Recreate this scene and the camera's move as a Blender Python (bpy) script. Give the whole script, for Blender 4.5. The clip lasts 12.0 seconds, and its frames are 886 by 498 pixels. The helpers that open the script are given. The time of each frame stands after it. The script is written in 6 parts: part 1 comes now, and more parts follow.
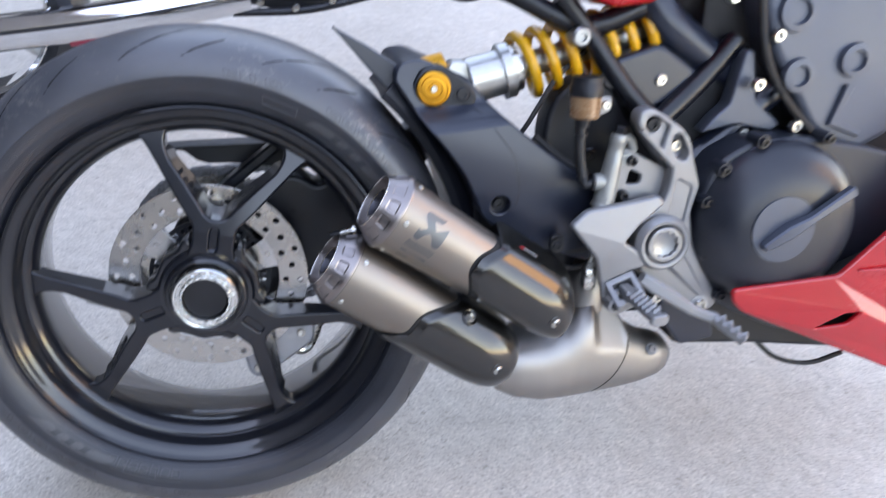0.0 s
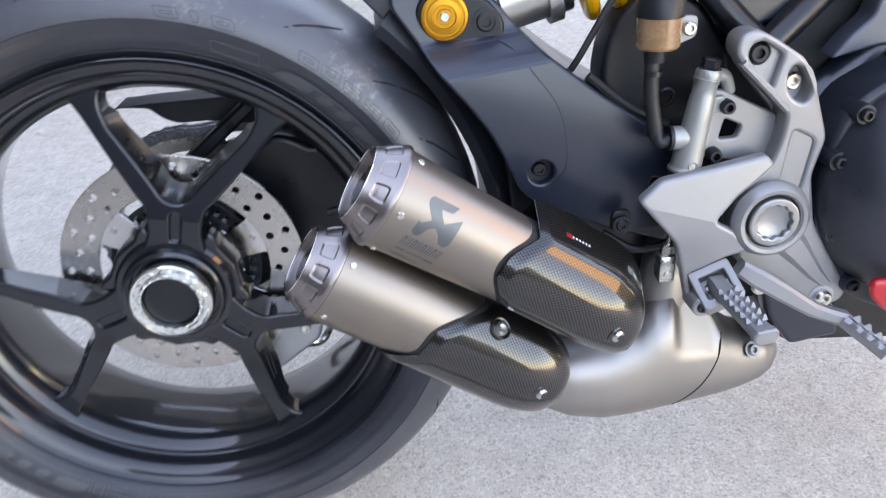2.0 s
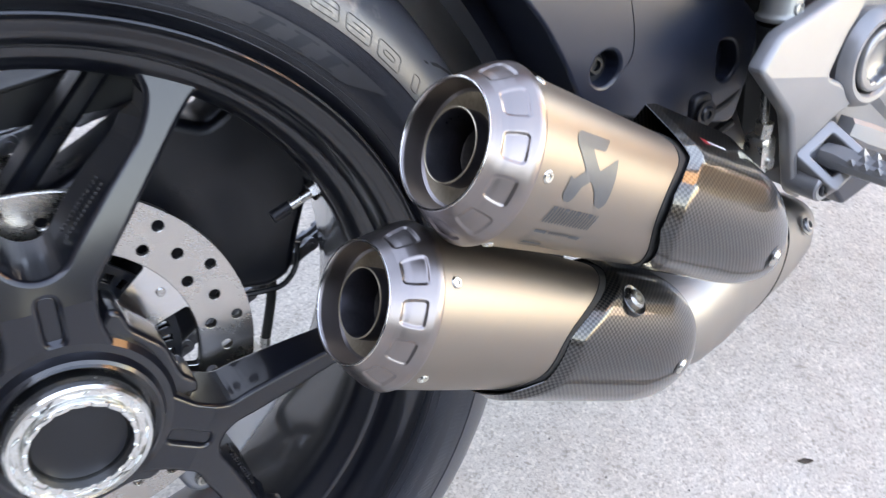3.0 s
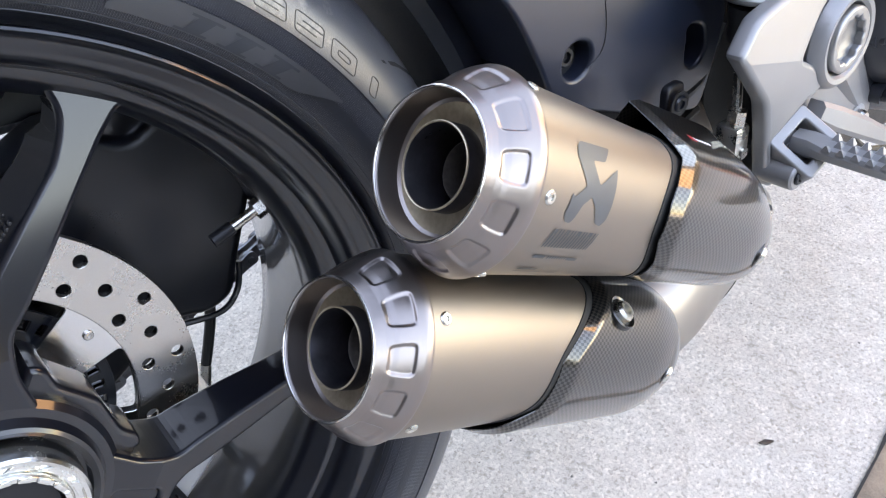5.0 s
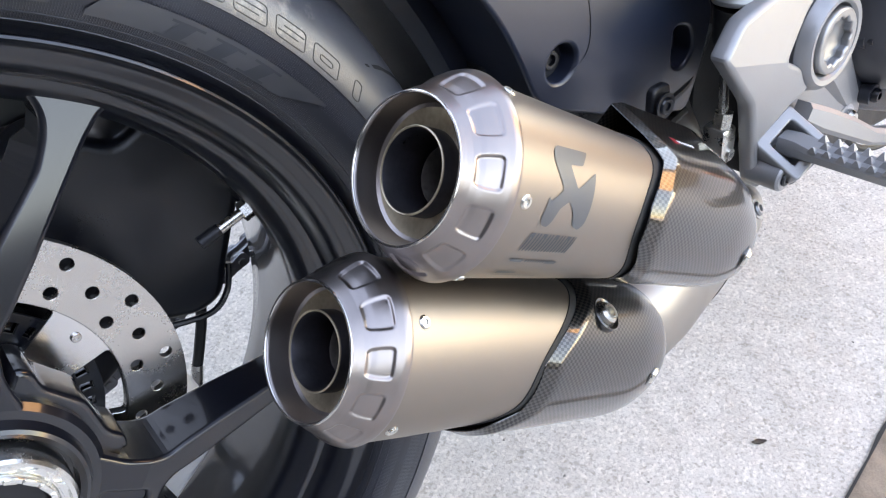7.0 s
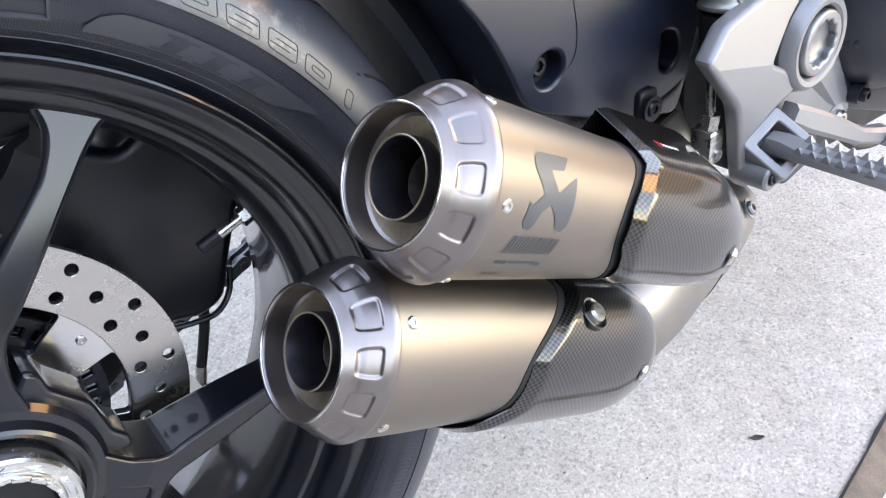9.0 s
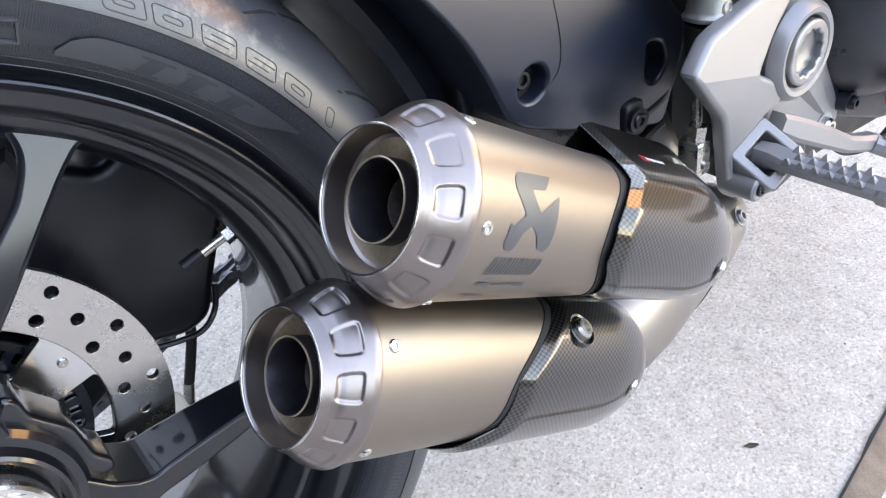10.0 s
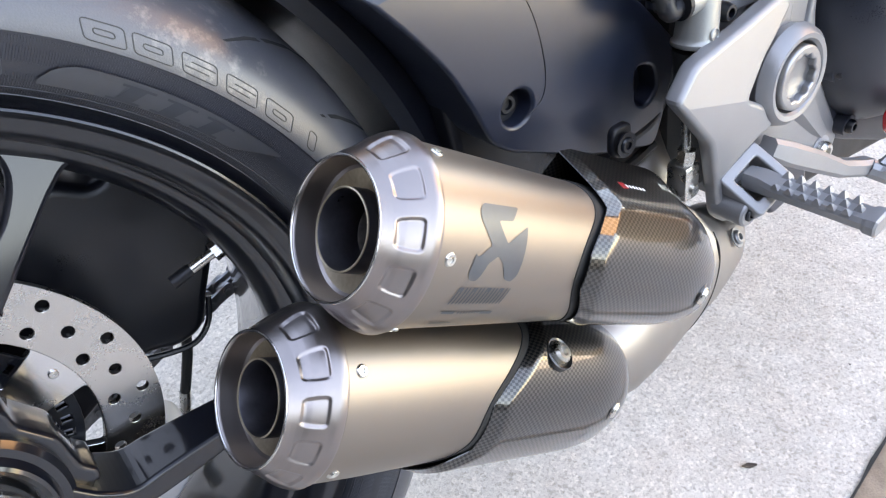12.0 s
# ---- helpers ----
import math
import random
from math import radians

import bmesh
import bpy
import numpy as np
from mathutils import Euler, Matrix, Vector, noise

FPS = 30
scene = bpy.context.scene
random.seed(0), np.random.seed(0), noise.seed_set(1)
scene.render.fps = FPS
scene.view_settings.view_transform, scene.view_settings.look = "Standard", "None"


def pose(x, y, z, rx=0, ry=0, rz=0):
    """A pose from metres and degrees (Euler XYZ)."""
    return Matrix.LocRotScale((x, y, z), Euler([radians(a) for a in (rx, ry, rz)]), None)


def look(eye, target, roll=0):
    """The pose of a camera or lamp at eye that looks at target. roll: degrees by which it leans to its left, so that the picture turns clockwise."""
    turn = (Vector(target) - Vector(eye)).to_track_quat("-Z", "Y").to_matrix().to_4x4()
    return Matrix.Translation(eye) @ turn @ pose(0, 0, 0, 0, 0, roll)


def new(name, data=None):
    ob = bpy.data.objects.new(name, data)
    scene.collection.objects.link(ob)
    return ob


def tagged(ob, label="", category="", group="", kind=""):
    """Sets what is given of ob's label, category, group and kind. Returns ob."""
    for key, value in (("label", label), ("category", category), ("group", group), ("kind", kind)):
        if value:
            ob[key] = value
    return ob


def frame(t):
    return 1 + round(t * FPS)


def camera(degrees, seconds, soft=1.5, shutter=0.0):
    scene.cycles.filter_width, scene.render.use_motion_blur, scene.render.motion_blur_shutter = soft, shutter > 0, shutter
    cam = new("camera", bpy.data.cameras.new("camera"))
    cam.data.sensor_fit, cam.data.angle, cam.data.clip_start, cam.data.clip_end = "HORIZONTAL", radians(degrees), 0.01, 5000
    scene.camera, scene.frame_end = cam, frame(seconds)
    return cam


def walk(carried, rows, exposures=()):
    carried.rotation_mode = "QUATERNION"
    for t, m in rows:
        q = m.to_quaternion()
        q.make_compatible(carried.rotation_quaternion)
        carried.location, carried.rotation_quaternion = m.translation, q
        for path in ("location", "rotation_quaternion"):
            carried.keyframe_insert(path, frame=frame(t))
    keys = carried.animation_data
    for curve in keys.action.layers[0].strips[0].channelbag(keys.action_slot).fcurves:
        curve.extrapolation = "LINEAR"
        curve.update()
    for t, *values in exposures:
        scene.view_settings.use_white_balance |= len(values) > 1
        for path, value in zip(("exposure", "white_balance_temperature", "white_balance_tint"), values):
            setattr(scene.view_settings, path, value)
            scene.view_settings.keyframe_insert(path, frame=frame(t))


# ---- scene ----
cam = camera(59.0, 12.0, soft=1.2, shutter=0.35)
METRES = 0.8047
FIRST = pose(0.1144, -0.7945, 0.9061, -32.501, -3.555, -10.050)  # the first camera's level frame in the world
ROWS = [
    (0.0, 0.0, 0.0, 0.0, 0.0, 0.0, 0.0),
    (0.5, 0.0495, 0.1422, -0.0128, 7.14, -5.38, -0.79),
    (1.0, 0.1146, 0.2282, 0.0491, 9.78, -6.87, -1.0),
    (1.5, 0.1026, 0.258, 0.0645, 9.67, -6.9, -1.12),
    (2.0, 0.0728, 0.295, 0.0783, 6.35, -6.22, 1.81),
    (2.5, -0.0781, 0.4665, 0.1419, -5.57, -8.86, 10.39),
    (3.0, -0.2091, 0.6152, 0.1111, -17.62, -14.25, 15.59),
    (3.5, -0.2193, 0.6656, 0.1171, -22.74, -17.11, 16.79),
    (5.5, -0.211, 0.6867, 0.135, -24.64, -18.04, 17.1),
    (6.0, -0.205, 0.6828, 0.1312, -24.62, -18.09, 17.23),
    (6.5, -0.2034, 0.6815, 0.1347, -24.53, -18.11, 17.26),
    (7.0, -0.2046, 0.6789, 0.1339, -24.36, -18.11, 17.21),
    (9.0, -0.1982, 0.6606, 0.1365, -23.88, -17.98, 17.96),
    (9.5, -0.1923, 0.6629, 0.1438, -24.06, -17.99, 18.25),
    (10.0, -0.1849, 0.6642, 0.1413, -24.3, -17.93, 18.53),
    (10.5, -0.1811, 0.6639, 0.148, -24.55, -17.95, 18.73),
    (11.0, -0.1728, 0.6623, 0.1497, -24.48, -17.83, 18.73),
    (11.5, -0.167, 0.6583, 0.1447, -23.76, -17.6, 18.56),
    (12.0, -0.1551, 0.6491, 0.1467, -22.18, -17.14, 18.05),
]
walk(cam, [(t, FIRST @ pose(METRES * x, METRES * y, METRES * z, 90 + pitch, roll, yaw)) for t, x, y, z, yaw, pitch, roll in ROWS], exposures=[(0.0, 3.22, 8900, 22), (0.5, 3.29, 9200, 20), (1.5, 3.39, 9350, 20), (2.5, 3.46, 9200, 23), (3.2, 3.66, 9650, 20), (12.0, 3.66, 9650, 20)])
BIKE = pose(0.0, 0.0829, 0.3121, -12.62, 0, 0)  # axle midpoint; the machine leans on its side stand

# ---- world, sun, exposure ----
world = bpy.data.worlds.new("world")
scene.world = world
world.use_nodes = True
wn = world.node_tree
sky = wn.nodes.new("ShaderNodeTexSky")
sky.sky_type = "NISHITA"
sky.sun_disc = False
sky.sun_elevation = radians(36)
sky.sun_rotation = radians(253)
sky.air_density = 1.0
sky.dust_density = 0.35
sky.ozone_density = 1.0
wn.nodes["Background"].inputs[1].default_value = 0.15
wn.links.new(sky.outputs[0], wn.nodes["Background"].inputs[0])
sun = new("sun", bpy.data.lights.new("sun", "SUN"))
sun.data.energy = 4.2
sun.data.angle = radians(0.6)
sun.data.color = (1.0, 0.965, 0.915)
sun.matrix_world = look((-8.0, -2.5, 6.2), (0, 0, 0))


# ---- materials ----
def mat(name, color, rough=0.5, metal=0.0, var=0.15, scale=30.0, fine=400.0, bump=0.0, coat=0.0, spec=0.5, stretch=None, rvar=0.1, tint=None, transmission=0.0, aniso=0.0, sheen=0.0, coat_rough=0.05):
    """A surface with variation at two scales in colour, gloss and relief."""
    m = bpy.data.materials.new(name)
    m.use_nodes = True
    nt = m.node_tree
    b = nt.nodes["Principled BSDF"]
    tc = nt.nodes.new("ShaderNodeTexCoord")
    mp = nt.nodes.new("ShaderNodeMapping")
    nt.links.new(tc.outputs["Object"], mp.inputs[0])
    if stretch:
        mp.inputs["Scale"].default_value = stretch
    n1 = nt.nodes.new("ShaderNodeTexNoise")
    n1.inputs["Scale"].default_value, n1.inputs["Detail"].default_value = scale, 5
    n2 = nt.nodes.new("ShaderNodeTexNoise")
    n2.inputs["Scale"].default_value, n2.inputs["Detail"].default_value = fine, 3
    nt.links.new(mp.outputs[0], n1.inputs["Vector"])
    nt.links.new(mp.outputs[0], n2.inputs["Vector"])
    add = nt.nodes.new("ShaderNodeMath")
    add.operation = "MULTIPLY_ADD"
    add.inputs[1].default_value = 0.35
    nt.links.new(n2.outputs[0], add.inputs[0])
    nt.links.new(n1.outputs[0], add.inputs[2])
    ramp = nt.nodes.new("ShaderNodeMapRange")
    ramp.inputs["From Min"].default_value, ramp.inputs["From Max"].default_value = 0.4, 0.95
    ramp.inputs["To Min"].default_value, ramp.inputs["To Max"].default_value = 0.0, 1.0
    nt.links.new(add.outputs[0], ramp.inputs[0])
    mix = nt.nodes.new("ShaderNodeMix")
    mix.data_type = "RGBA"
    hi = tint or tuple(min(1.0, c * (1 + var)) for c in color)
    mix.inputs["A"].default_value = (*[c * (1 - var) for c in color], 1)
    mix.inputs["B"].default_value = (*hi, 1)
    nt.links.new(ramp.outputs[0], mix.inputs["Factor"])
    nt.links.new(mix.outputs["Result"], b.inputs["Base Color"])
    rr = nt.nodes.new("ShaderNodeMapRange")
    rr.inputs["To Min"].default_value, rr.inputs["To Max"].default_value = max(0.02, rough - rvar), min(1.0, rough + rvar)
    nt.links.new(ramp.outputs[0], rr.inputs[0])
    nt.links.new(rr.outputs[0], b.inputs["Roughness"])
    b.inputs["Metallic"].default_value = metal
    b.inputs["Coat Weight"].default_value = coat
    b.inputs["Coat Roughness"].default_value = coat_rough
    b.inputs["Specular IOR Level"].default_value = spec
    b.inputs["Transmission Weight"].default_value = transmission
    b.inputs["Anisotropic"].default_value = aniso
    b.inputs["Sheen Weight"].default_value, b.inputs["Sheen Roughness"].default_value = sheen, 0.4
    if bump:
        bp = nt.nodes.new("ShaderNodeBump")
        bp.inputs["Strength"].default_value = bump
        bp.inputs["Distance"].default_value = 0.001
        nt.links.new(n2.outputs[0], bp.inputs["Height"])
        nt.links.new(bp.outputs[0], b.inputs["Normal"])
    return m


def tread_mat():
    """Scrubbed rubber: a grey bloom with patches of pale tan dust."""
    m = mat("scrubbed_tread_rubber", (0.040, 0.044, 0.056), 0.38, var=0.22, scale=13, fine=1200, bump=0.12, tint=(0.068, 0.071, 0.081), spec=0.9)
    nt = m.node_tree
    b = nt.nodes["Principled BSDF"]
    old = b.inputs["Base Color"].links[0].from_socket
    tc = nt.nodes.new("ShaderNodeTexCoord")
    broad, fine = nt.nodes.new("ShaderNodeTexNoise"), nt.nodes.new("ShaderNodeTexNoise")
    broad.inputs["Scale"].default_value, broad.inputs["Detail"].default_value = 9.0, 3
    fine.inputs["Scale"].default_value, fine.inputs["Detail"].default_value, fine.inputs["Roughness"].default_value = 110.0, 6, 0.7
    product = nt.nodes.new("ShaderNodeMath")
    product.operation = "MULTIPLY"
    for n, k in ((broad, 0), (fine, 1)):
        nt.links.new(tc.outputs["Object"], n.inputs["Vector"])
        nt.links.new(n.outputs[0], product.inputs[k])
    patch = nt.nodes.new("ShaderNodeMapRange")
    patch.inputs["From Min"].default_value, patch.inputs["From Max"].default_value = 0.31, 0.42
    patch.inputs["To Max"].default_value = 0.75
    nt.links.new(product.outputs[0], patch.inputs[0])
    mix = nt.nodes.new("ShaderNodeMix")
    mix.data_type = "RGBA"
    mix.inputs["B"].default_value = (0.185, 0.168, 0.155, 1)
    nt.links.new(patch.outputs[0], mix.inputs["Factor"])
    nt.links.new(old, mix.inputs["A"])
    nt.links.new(mix.outputs["Result"], b.inputs["Base Color"])
    return m


TYRE = mat("tyre_rubber", (0.0185, 0.0208, 0.028), 0.38, var=0.35, scale=18, fine=900, bump=0.12, rvar=0.08, spec=0.75)
TREAD = tread_mat()
SIDEMARK = mat("matt_moulded_rubber", (0.030, 0.033, 0.040), 0.5, var=0.2, scale=60, fine=900)
RIM = mat("gloss_black_rim_paint", (0.0050, 0.0060, 0.0095), 0.34, var=0.05, scale=14, fine=300, coat=1.0, rvar=0.02, coat_rough=0.08, spec=0.3)
RIM.node_tree.nodes["Principled BSDF"].inputs["Coat IOR"].default_value = 1.5
SPOKE = mat("satin_black_spoke_paint", (0.0045, 0.0056, 0.0095), 0.38, var=0.05, scale=14, fine=900, coat=0.95, rvar=0.02, coat_rough=0.11, spec=0.2)
BLACK = mat("black_powder_coat", (0.0038, 0.0052, 0.0090), 0.33, var=0.25, scale=25, fine=1200, bump=0.05)
SATIN = mat("dark_grey_painted_casting", (0.0115, 0.0165, 0.030), 0.36, spec=0.5, var=0.08, scale=12, fine=1500, bump=0.03, coat=0.35, coat_rough=0.2)
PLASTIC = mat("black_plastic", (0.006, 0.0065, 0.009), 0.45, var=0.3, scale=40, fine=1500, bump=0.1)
ENGINE = mat("grey_engine_paint", (0.017, 0.020, 0.028), 0.36, var=0.2, scale=15, fine=1200, bump=0.1)
GREYCAST = mat("mid_grey_casting_paint", (0.085, 0.098, 0.125), 0.42, metal=0.4, var=0.15, scale=12, fine=1200, bump=0.1)
ALU = mat("silver_painted_casting", (0.285, 0.284, 0.286), 0.40, metal=0.45, var=0.08, scale=20, fine=1600, bump=0.1, rvar=0.06)
ALUDARK = mat("bare_aluminium", (0.5, 0.5, 0.48), 0.34, metal=0.9, var=0.15, scale=35, fine=1200, bump=0.08)
STEEL = mat("zinc_plated_steel", (0.62, 0.6, 0.55), 0.28, metal=1.0, var=0.2, scale=80, fine=900)
CHROME = mat("chrome", (0.75, 0.75, 0.76), 0.07, metal=1.0, var=0.05, scale=20, fine=600, rvar=0.04)
NUT = mat("machined_silver_nut", (0.80, 0.80, 0.77), 0.22, metal=1.0, var=0.12, scale=60, fine=900, rvar=0.1)
DISC = mat("brushed_disc_steel", (0.56, 0.53, 0.495), 0.27, metal=1.0, var=0.06, scale=30, fine=800, rvar=0.04)
TITAN = mat("brushed_titanium", (0.292, 0.253, 0.219), 0.42, metal=1.0, var=0.03, scale=10, fine=1100, rvar=0.02, stretch=(1, 0.15, 1))
CAP = mat("stamped_stainless", (0.285, 0.250, 0.238), 0.33, metal=1.0, var=0.02, scale=18, fine=900, rvar=0.02)
CARRIER = mat("polished_disc_carrier", (0.66, 0.65, 0.64), 0.22, metal=1.0, var=0.1, scale=25, fine=700, rvar=0.08)
# for the unseen blocks that cut off sun and sky
BLOCKER = mat("dark_blocker_paint", (0.03, 0.032, 0.038), 0.8, var=0.3, scale=2, fine=40, bump=0.3)
CAPIN = mat("heat_tinted_inner_steel", (0.55, 0.43, 0.29), 0.32, metal=0.75, var=0.35, scale=60, fine=500, tint=(0.66, 0.56, 0.41), rvar=0.05)
SOOT = mat("sooty_steel", (0.13, 0.115, 0.105), 0.5, metal=0.6, var=0.5, scale=60, fine=500)
COLLECT = mat("satin_stainless_sheet", (0.34, 0.322, 0.304), 0.46, metal=1.0, var=0.04, scale=9, fine=1000, rvar=0.03)
GOLD = mat("gold_anodised", (0.52, 0.235, 0.028), 0.34, metal=1.0, var=0.12, scale=40, fine=700)
YELLOW = mat("yellow_spring_paint", (0.75, 0.36, 0.01), 0.35, var=0.1, scale=30, coat=0.3)
AMBER = mat("amber_fluid_cup", (0.28, 0.145, 0.07), 0.3, var=0.15, scale=40, tint=(0.36, 0.21, 0.11), coat=0.5)
RED = mat("red_gloss_paint", (0.50, 0.008, 0.014), 0.25, var=0.08, scale=10, coat=0.6, rvar=0.05)
RUBBER = mat("black_rubber_hose", (0.014, 0.014, 0.014), 0.55, var=0.3, scale=60)
ETCH = mat("laser_etched_grey", (0.125, 0.132, 0.138), 0.40, metal=0.7, var=0.1, scale=60)
BADGE = mat("red_badge", (0.32, 0.015, 0.02), 0.35, var=0.1)
WHITE = mat("white_print", (0.75, 0.75, 0.74), 0.5, var=0.05)
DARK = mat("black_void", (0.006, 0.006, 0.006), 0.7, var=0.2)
STUCCO = mat("tan_stucco", (0.62, 0.40, 0.22), 0.85, var=0.1, scale=2, fine=60, bump=0.3)


def carbon_mat():
    m = bpy.data.materials.new("carbon_fibre_weave")
    m.use_nodes = True
    nt = m.node_tree
    b = nt.nodes["Principled BSDF"]
    uv = nt.nodes.new("ShaderNodeTexCoord")
    chk = nt.nodes.new("ShaderNodeTexChecker")
    chk.inputs["Scale"].default_value = 1.0
    mp = nt.nodes.new("ShaderNodeMapping")
    mp.inputs["Scale"].default_value = (540, 620, 540)
    nt.links.new(uv.outputs["UV"], mp.inputs[0])
    nt.links.new(mp.outputs[0], chk.inputs["Vector"])
    chk.inputs["Color1"].default_value = (0.010, 0.0098, 0.0096, 1)
    chk.inputs["Color2"].default_value = (0.058, 0.055, 0.051, 1)
    nt.links.new(chk.outputs["Color"], b.inputs["Base Color"])
    b.inputs["Metallic"].default_value = 0.8
    b.inputs["Roughness"].default_value = 0.3
    b.inputs["Coat Weight"].default_value = 1.0
    b.inputs["Coat Roughness"].default_value = 0.03
    bp = nt.nodes.new("ShaderNodeBump")
    bp.inputs["Strength"].default_value = 0.12
    bp.inputs["Distance"].default_value = 0.0004
    nt.links.new(chk.outputs["Fac"], bp.inputs["Height"])
    nt.links.new(bp.outputs[0], b.inputs["Normal"])
    return m


PANELRUB = mat("smooth_moulded_rubber", (0.036, 0.038, 0.044), 0.5, spec=0.9, var=0.12, scale=60, fine=900)
MARK = mat("moulded_edge_rubber", (0.03, 0.03, 0.031), 0.6, var=0.2, scale=60)
GROOVE = mat("tread_groove_rubber", (0.012, 0.012, 0.012), 0.8, var=0.2, scale=60)
PIVOT = mat("dull_pivot_steel", (0.32, 0.325, 0.33), 0.36, metal=0.85, var=0.12, scale=60, fine=900)
LIP = mat("polished_cap_lip", (0.62, 0.59, 0.56), 0.2, metal=1.0, var=0.05, scale=40)
GUARD = mat("smooth_black_guard", (0.004, 0.0058, 0.011), 0.42, var=0.1, scale=8, fine=900)
CHAIN = mat("greasy_chain_steel", (0.24, 0.245, 0.26), 0.36, metal=0.9, var=0.4, scale=120)
CAPIN2 = mat("soot_tinted_pipe", (0.075, 0.072, 0.080), 0.34, metal=0.9, var=0.3, scale=60)
GREYALU = mat("shaded_cast_aluminium", (0.42, 0.43, 0.45), 0.42, metal=0.5, var=0.1, scale=25, fine=1500, bump=0.1)
ALUWARM = mat("bead_blasted_aluminium", (0.33, 0.335, 0.315), 0.42, metal=0.5, var=0.1, scale=30, fine=1600, bump=0.1)
CAPIN3 = mat("straw_tinted_pipe", (0.62, 0.46, 0.27), 0.35, metal=0.8, var=0.15, scale=40)
DECAL = mat("printed_decal", (0.35, 0.33, 0.16), 0.5, var=0.6, scale=200, tint=(0.12, 0.13, 0.4))
JOINT = mat("rusty_joint_filler", (0.27, 0.20, 0.145), 0.9, var=0.4, scale=40, fine=500, bump=0.6)
LEAF = mat("dry_leaf_brown", (0.06, 0.042, 0.03), 0.8, var=0.4, scale=150)
GRIT = mat("grey_grit", (0.36, 0.34, 0.31), 0.9, var=0.5, scale=40)
REDBAND = mat("red_heat_band", (0.35, 0.03, 0.06), 0.4, var=0.2, scale=30)
RENDER = mat("grey_wall_render", (0.24, 0.235, 0.23), 0.85, var=0.1, scale=2, fine=60, bump=0.3)
ROOF = mat("dark_roof_felt", (0.08, 0.075, 0.07), 0.9, var=0.2, scale=3)
CARBON = carbon_mat()
DEBRIS = [(0.62, 0.20, 0.010, -40), (-0.31, -0.03, 0.006, 10), (-0.42, 0.04, 0.007, 60), (0.78, 0.34, 0.008, 20)]


def concrete_mat():
    m = bpy.data.materials.new("worn_concrete")
    m.use_nodes = True
    nt = m.node_tree
    b = nt.nodes["Principled BSDF"]
    tc = nt.nodes.new("ShaderNodeTexCoord")

    def noise_node(scale, detail=4, rough=0.5):
        n = nt.nodes.new("ShaderNodeTexNoise")
        n.inputs["Scale"].default_value, n.inputs["Detail"].default_value, n.inputs["Roughness"].default_value = scale, detail, rough
        nt.links.new(tc.outputs["Object"], n.inputs["Vector"])
        return n

    def ramp(src, stops):
        r = nt.nodes.new("ShaderNodeValToRGB")
        while len(r.color_ramp.elements) < len(stops):
            r.color_ramp.elements.new(0.5)
        for e, (p, c) in zip(r.color_ramp.elements, stops):
            e.position, e.color = p, (*c, 1)
        nt.links.new(src, r.inputs[0])
        return r

    def mixc(kind, a, c, fac):
        x = nt.nodes.new("ShaderNodeMix")
        x.data_type, x.blend_type = "RGBA", kind
        x.inputs["Factor"].default_value = fac
        nt.links.new(a, x.inputs["A"])
        nt.links.new(c, x.inputs["B"])
        return x.outputs["Result"]

    big = ramp(noise_node(3.0, 5).outputs[0], [(0.3, (0.63, 0.578, 0.515)), (0.7, (0.73, 0.672, 0.603))])
    mid = ramp(noise_node(28.0, 6, 0.72).outputs[0], [(0.34, (0.74, 0.72, 0.71)), (0.66, (1.0, 1.0, 1.0))])
    grain = ramp(noise_node(300.0, 4, 0.75).outputs[0], [(0.34, (0.50, 0.475, 0.455)), (0.5, (0.90, 0.89, 0.88)), (0.64, (1.0, 1.0, 1.0))])
    vor = nt.nodes.new("ShaderNodeTexVoronoi")
    vor.inputs["Scale"].default_value = 170
    nt.links.new(tc.outputs["Object"], vor.inputs["Vector"])
    pit = ramp(vor.outputs["Distance"], [(0.05, (0.45, 0.42, 0.4)), (0.16, (1, 1, 1))])
    spots = ramp(noise_node(55.0, 2).outputs[0], [(0.66, (1, 1, 1)), (0.74, (0.5, 0.48, 0.46))])
    agg = nt.nodes.new("ShaderNodeTexVoronoi")
    agg.inputs["Scale"].default_value = 330
    nt.links.new(tc.outputs["Object"], agg.inputs["Vector"])
    cell = nt.nodes.new("ShaderNodeSeparateColor")
    nt.links.new(agg.outputs["Color"], cell.inputs[0])
    speck = ramp(cell.outputs[0], [(0.0, (0.52, 0.50, 0.48)), (0.10, (0.60, 0.58, 0.56)), (0.2, (0.86, 0.85, 0.84)), (0.80, (1.0, 1.0, 1.0)), (0.93, (1.25, 1.24, 1.22))])
    c = mixc("MULTIPLY", big.outputs[0], mid.outputs[0], 0.7)
    c = mixc("MULTIPLY", c, grain.outputs[0], 0.6)
    c = mixc("MULTIPLY", c, speck.outputs[0], 0.55)
    c = mixc("MULTIPLY", c, pit.outputs[0], 0.35)
    c = mixc("MULTIPLY", c, spots.outputs[0], 0.6)
    nt.links.new(c, b.inputs["Base Color"])
    b.inputs["Roughness"].default_value = 0.9
    bp = nt.nodes.new("ShaderNodeBump")
    bp.inputs["Strength"].default_value = 0.5
    bp.inputs["Distance"].default_value = 0.0012
    nt.links.new(grain.outputs[0], bp.inputs["Height"])
    nt.links.new(bp.outputs[0], b.inputs["Normal"])
    return m


CONCRETE = concrete_mat()


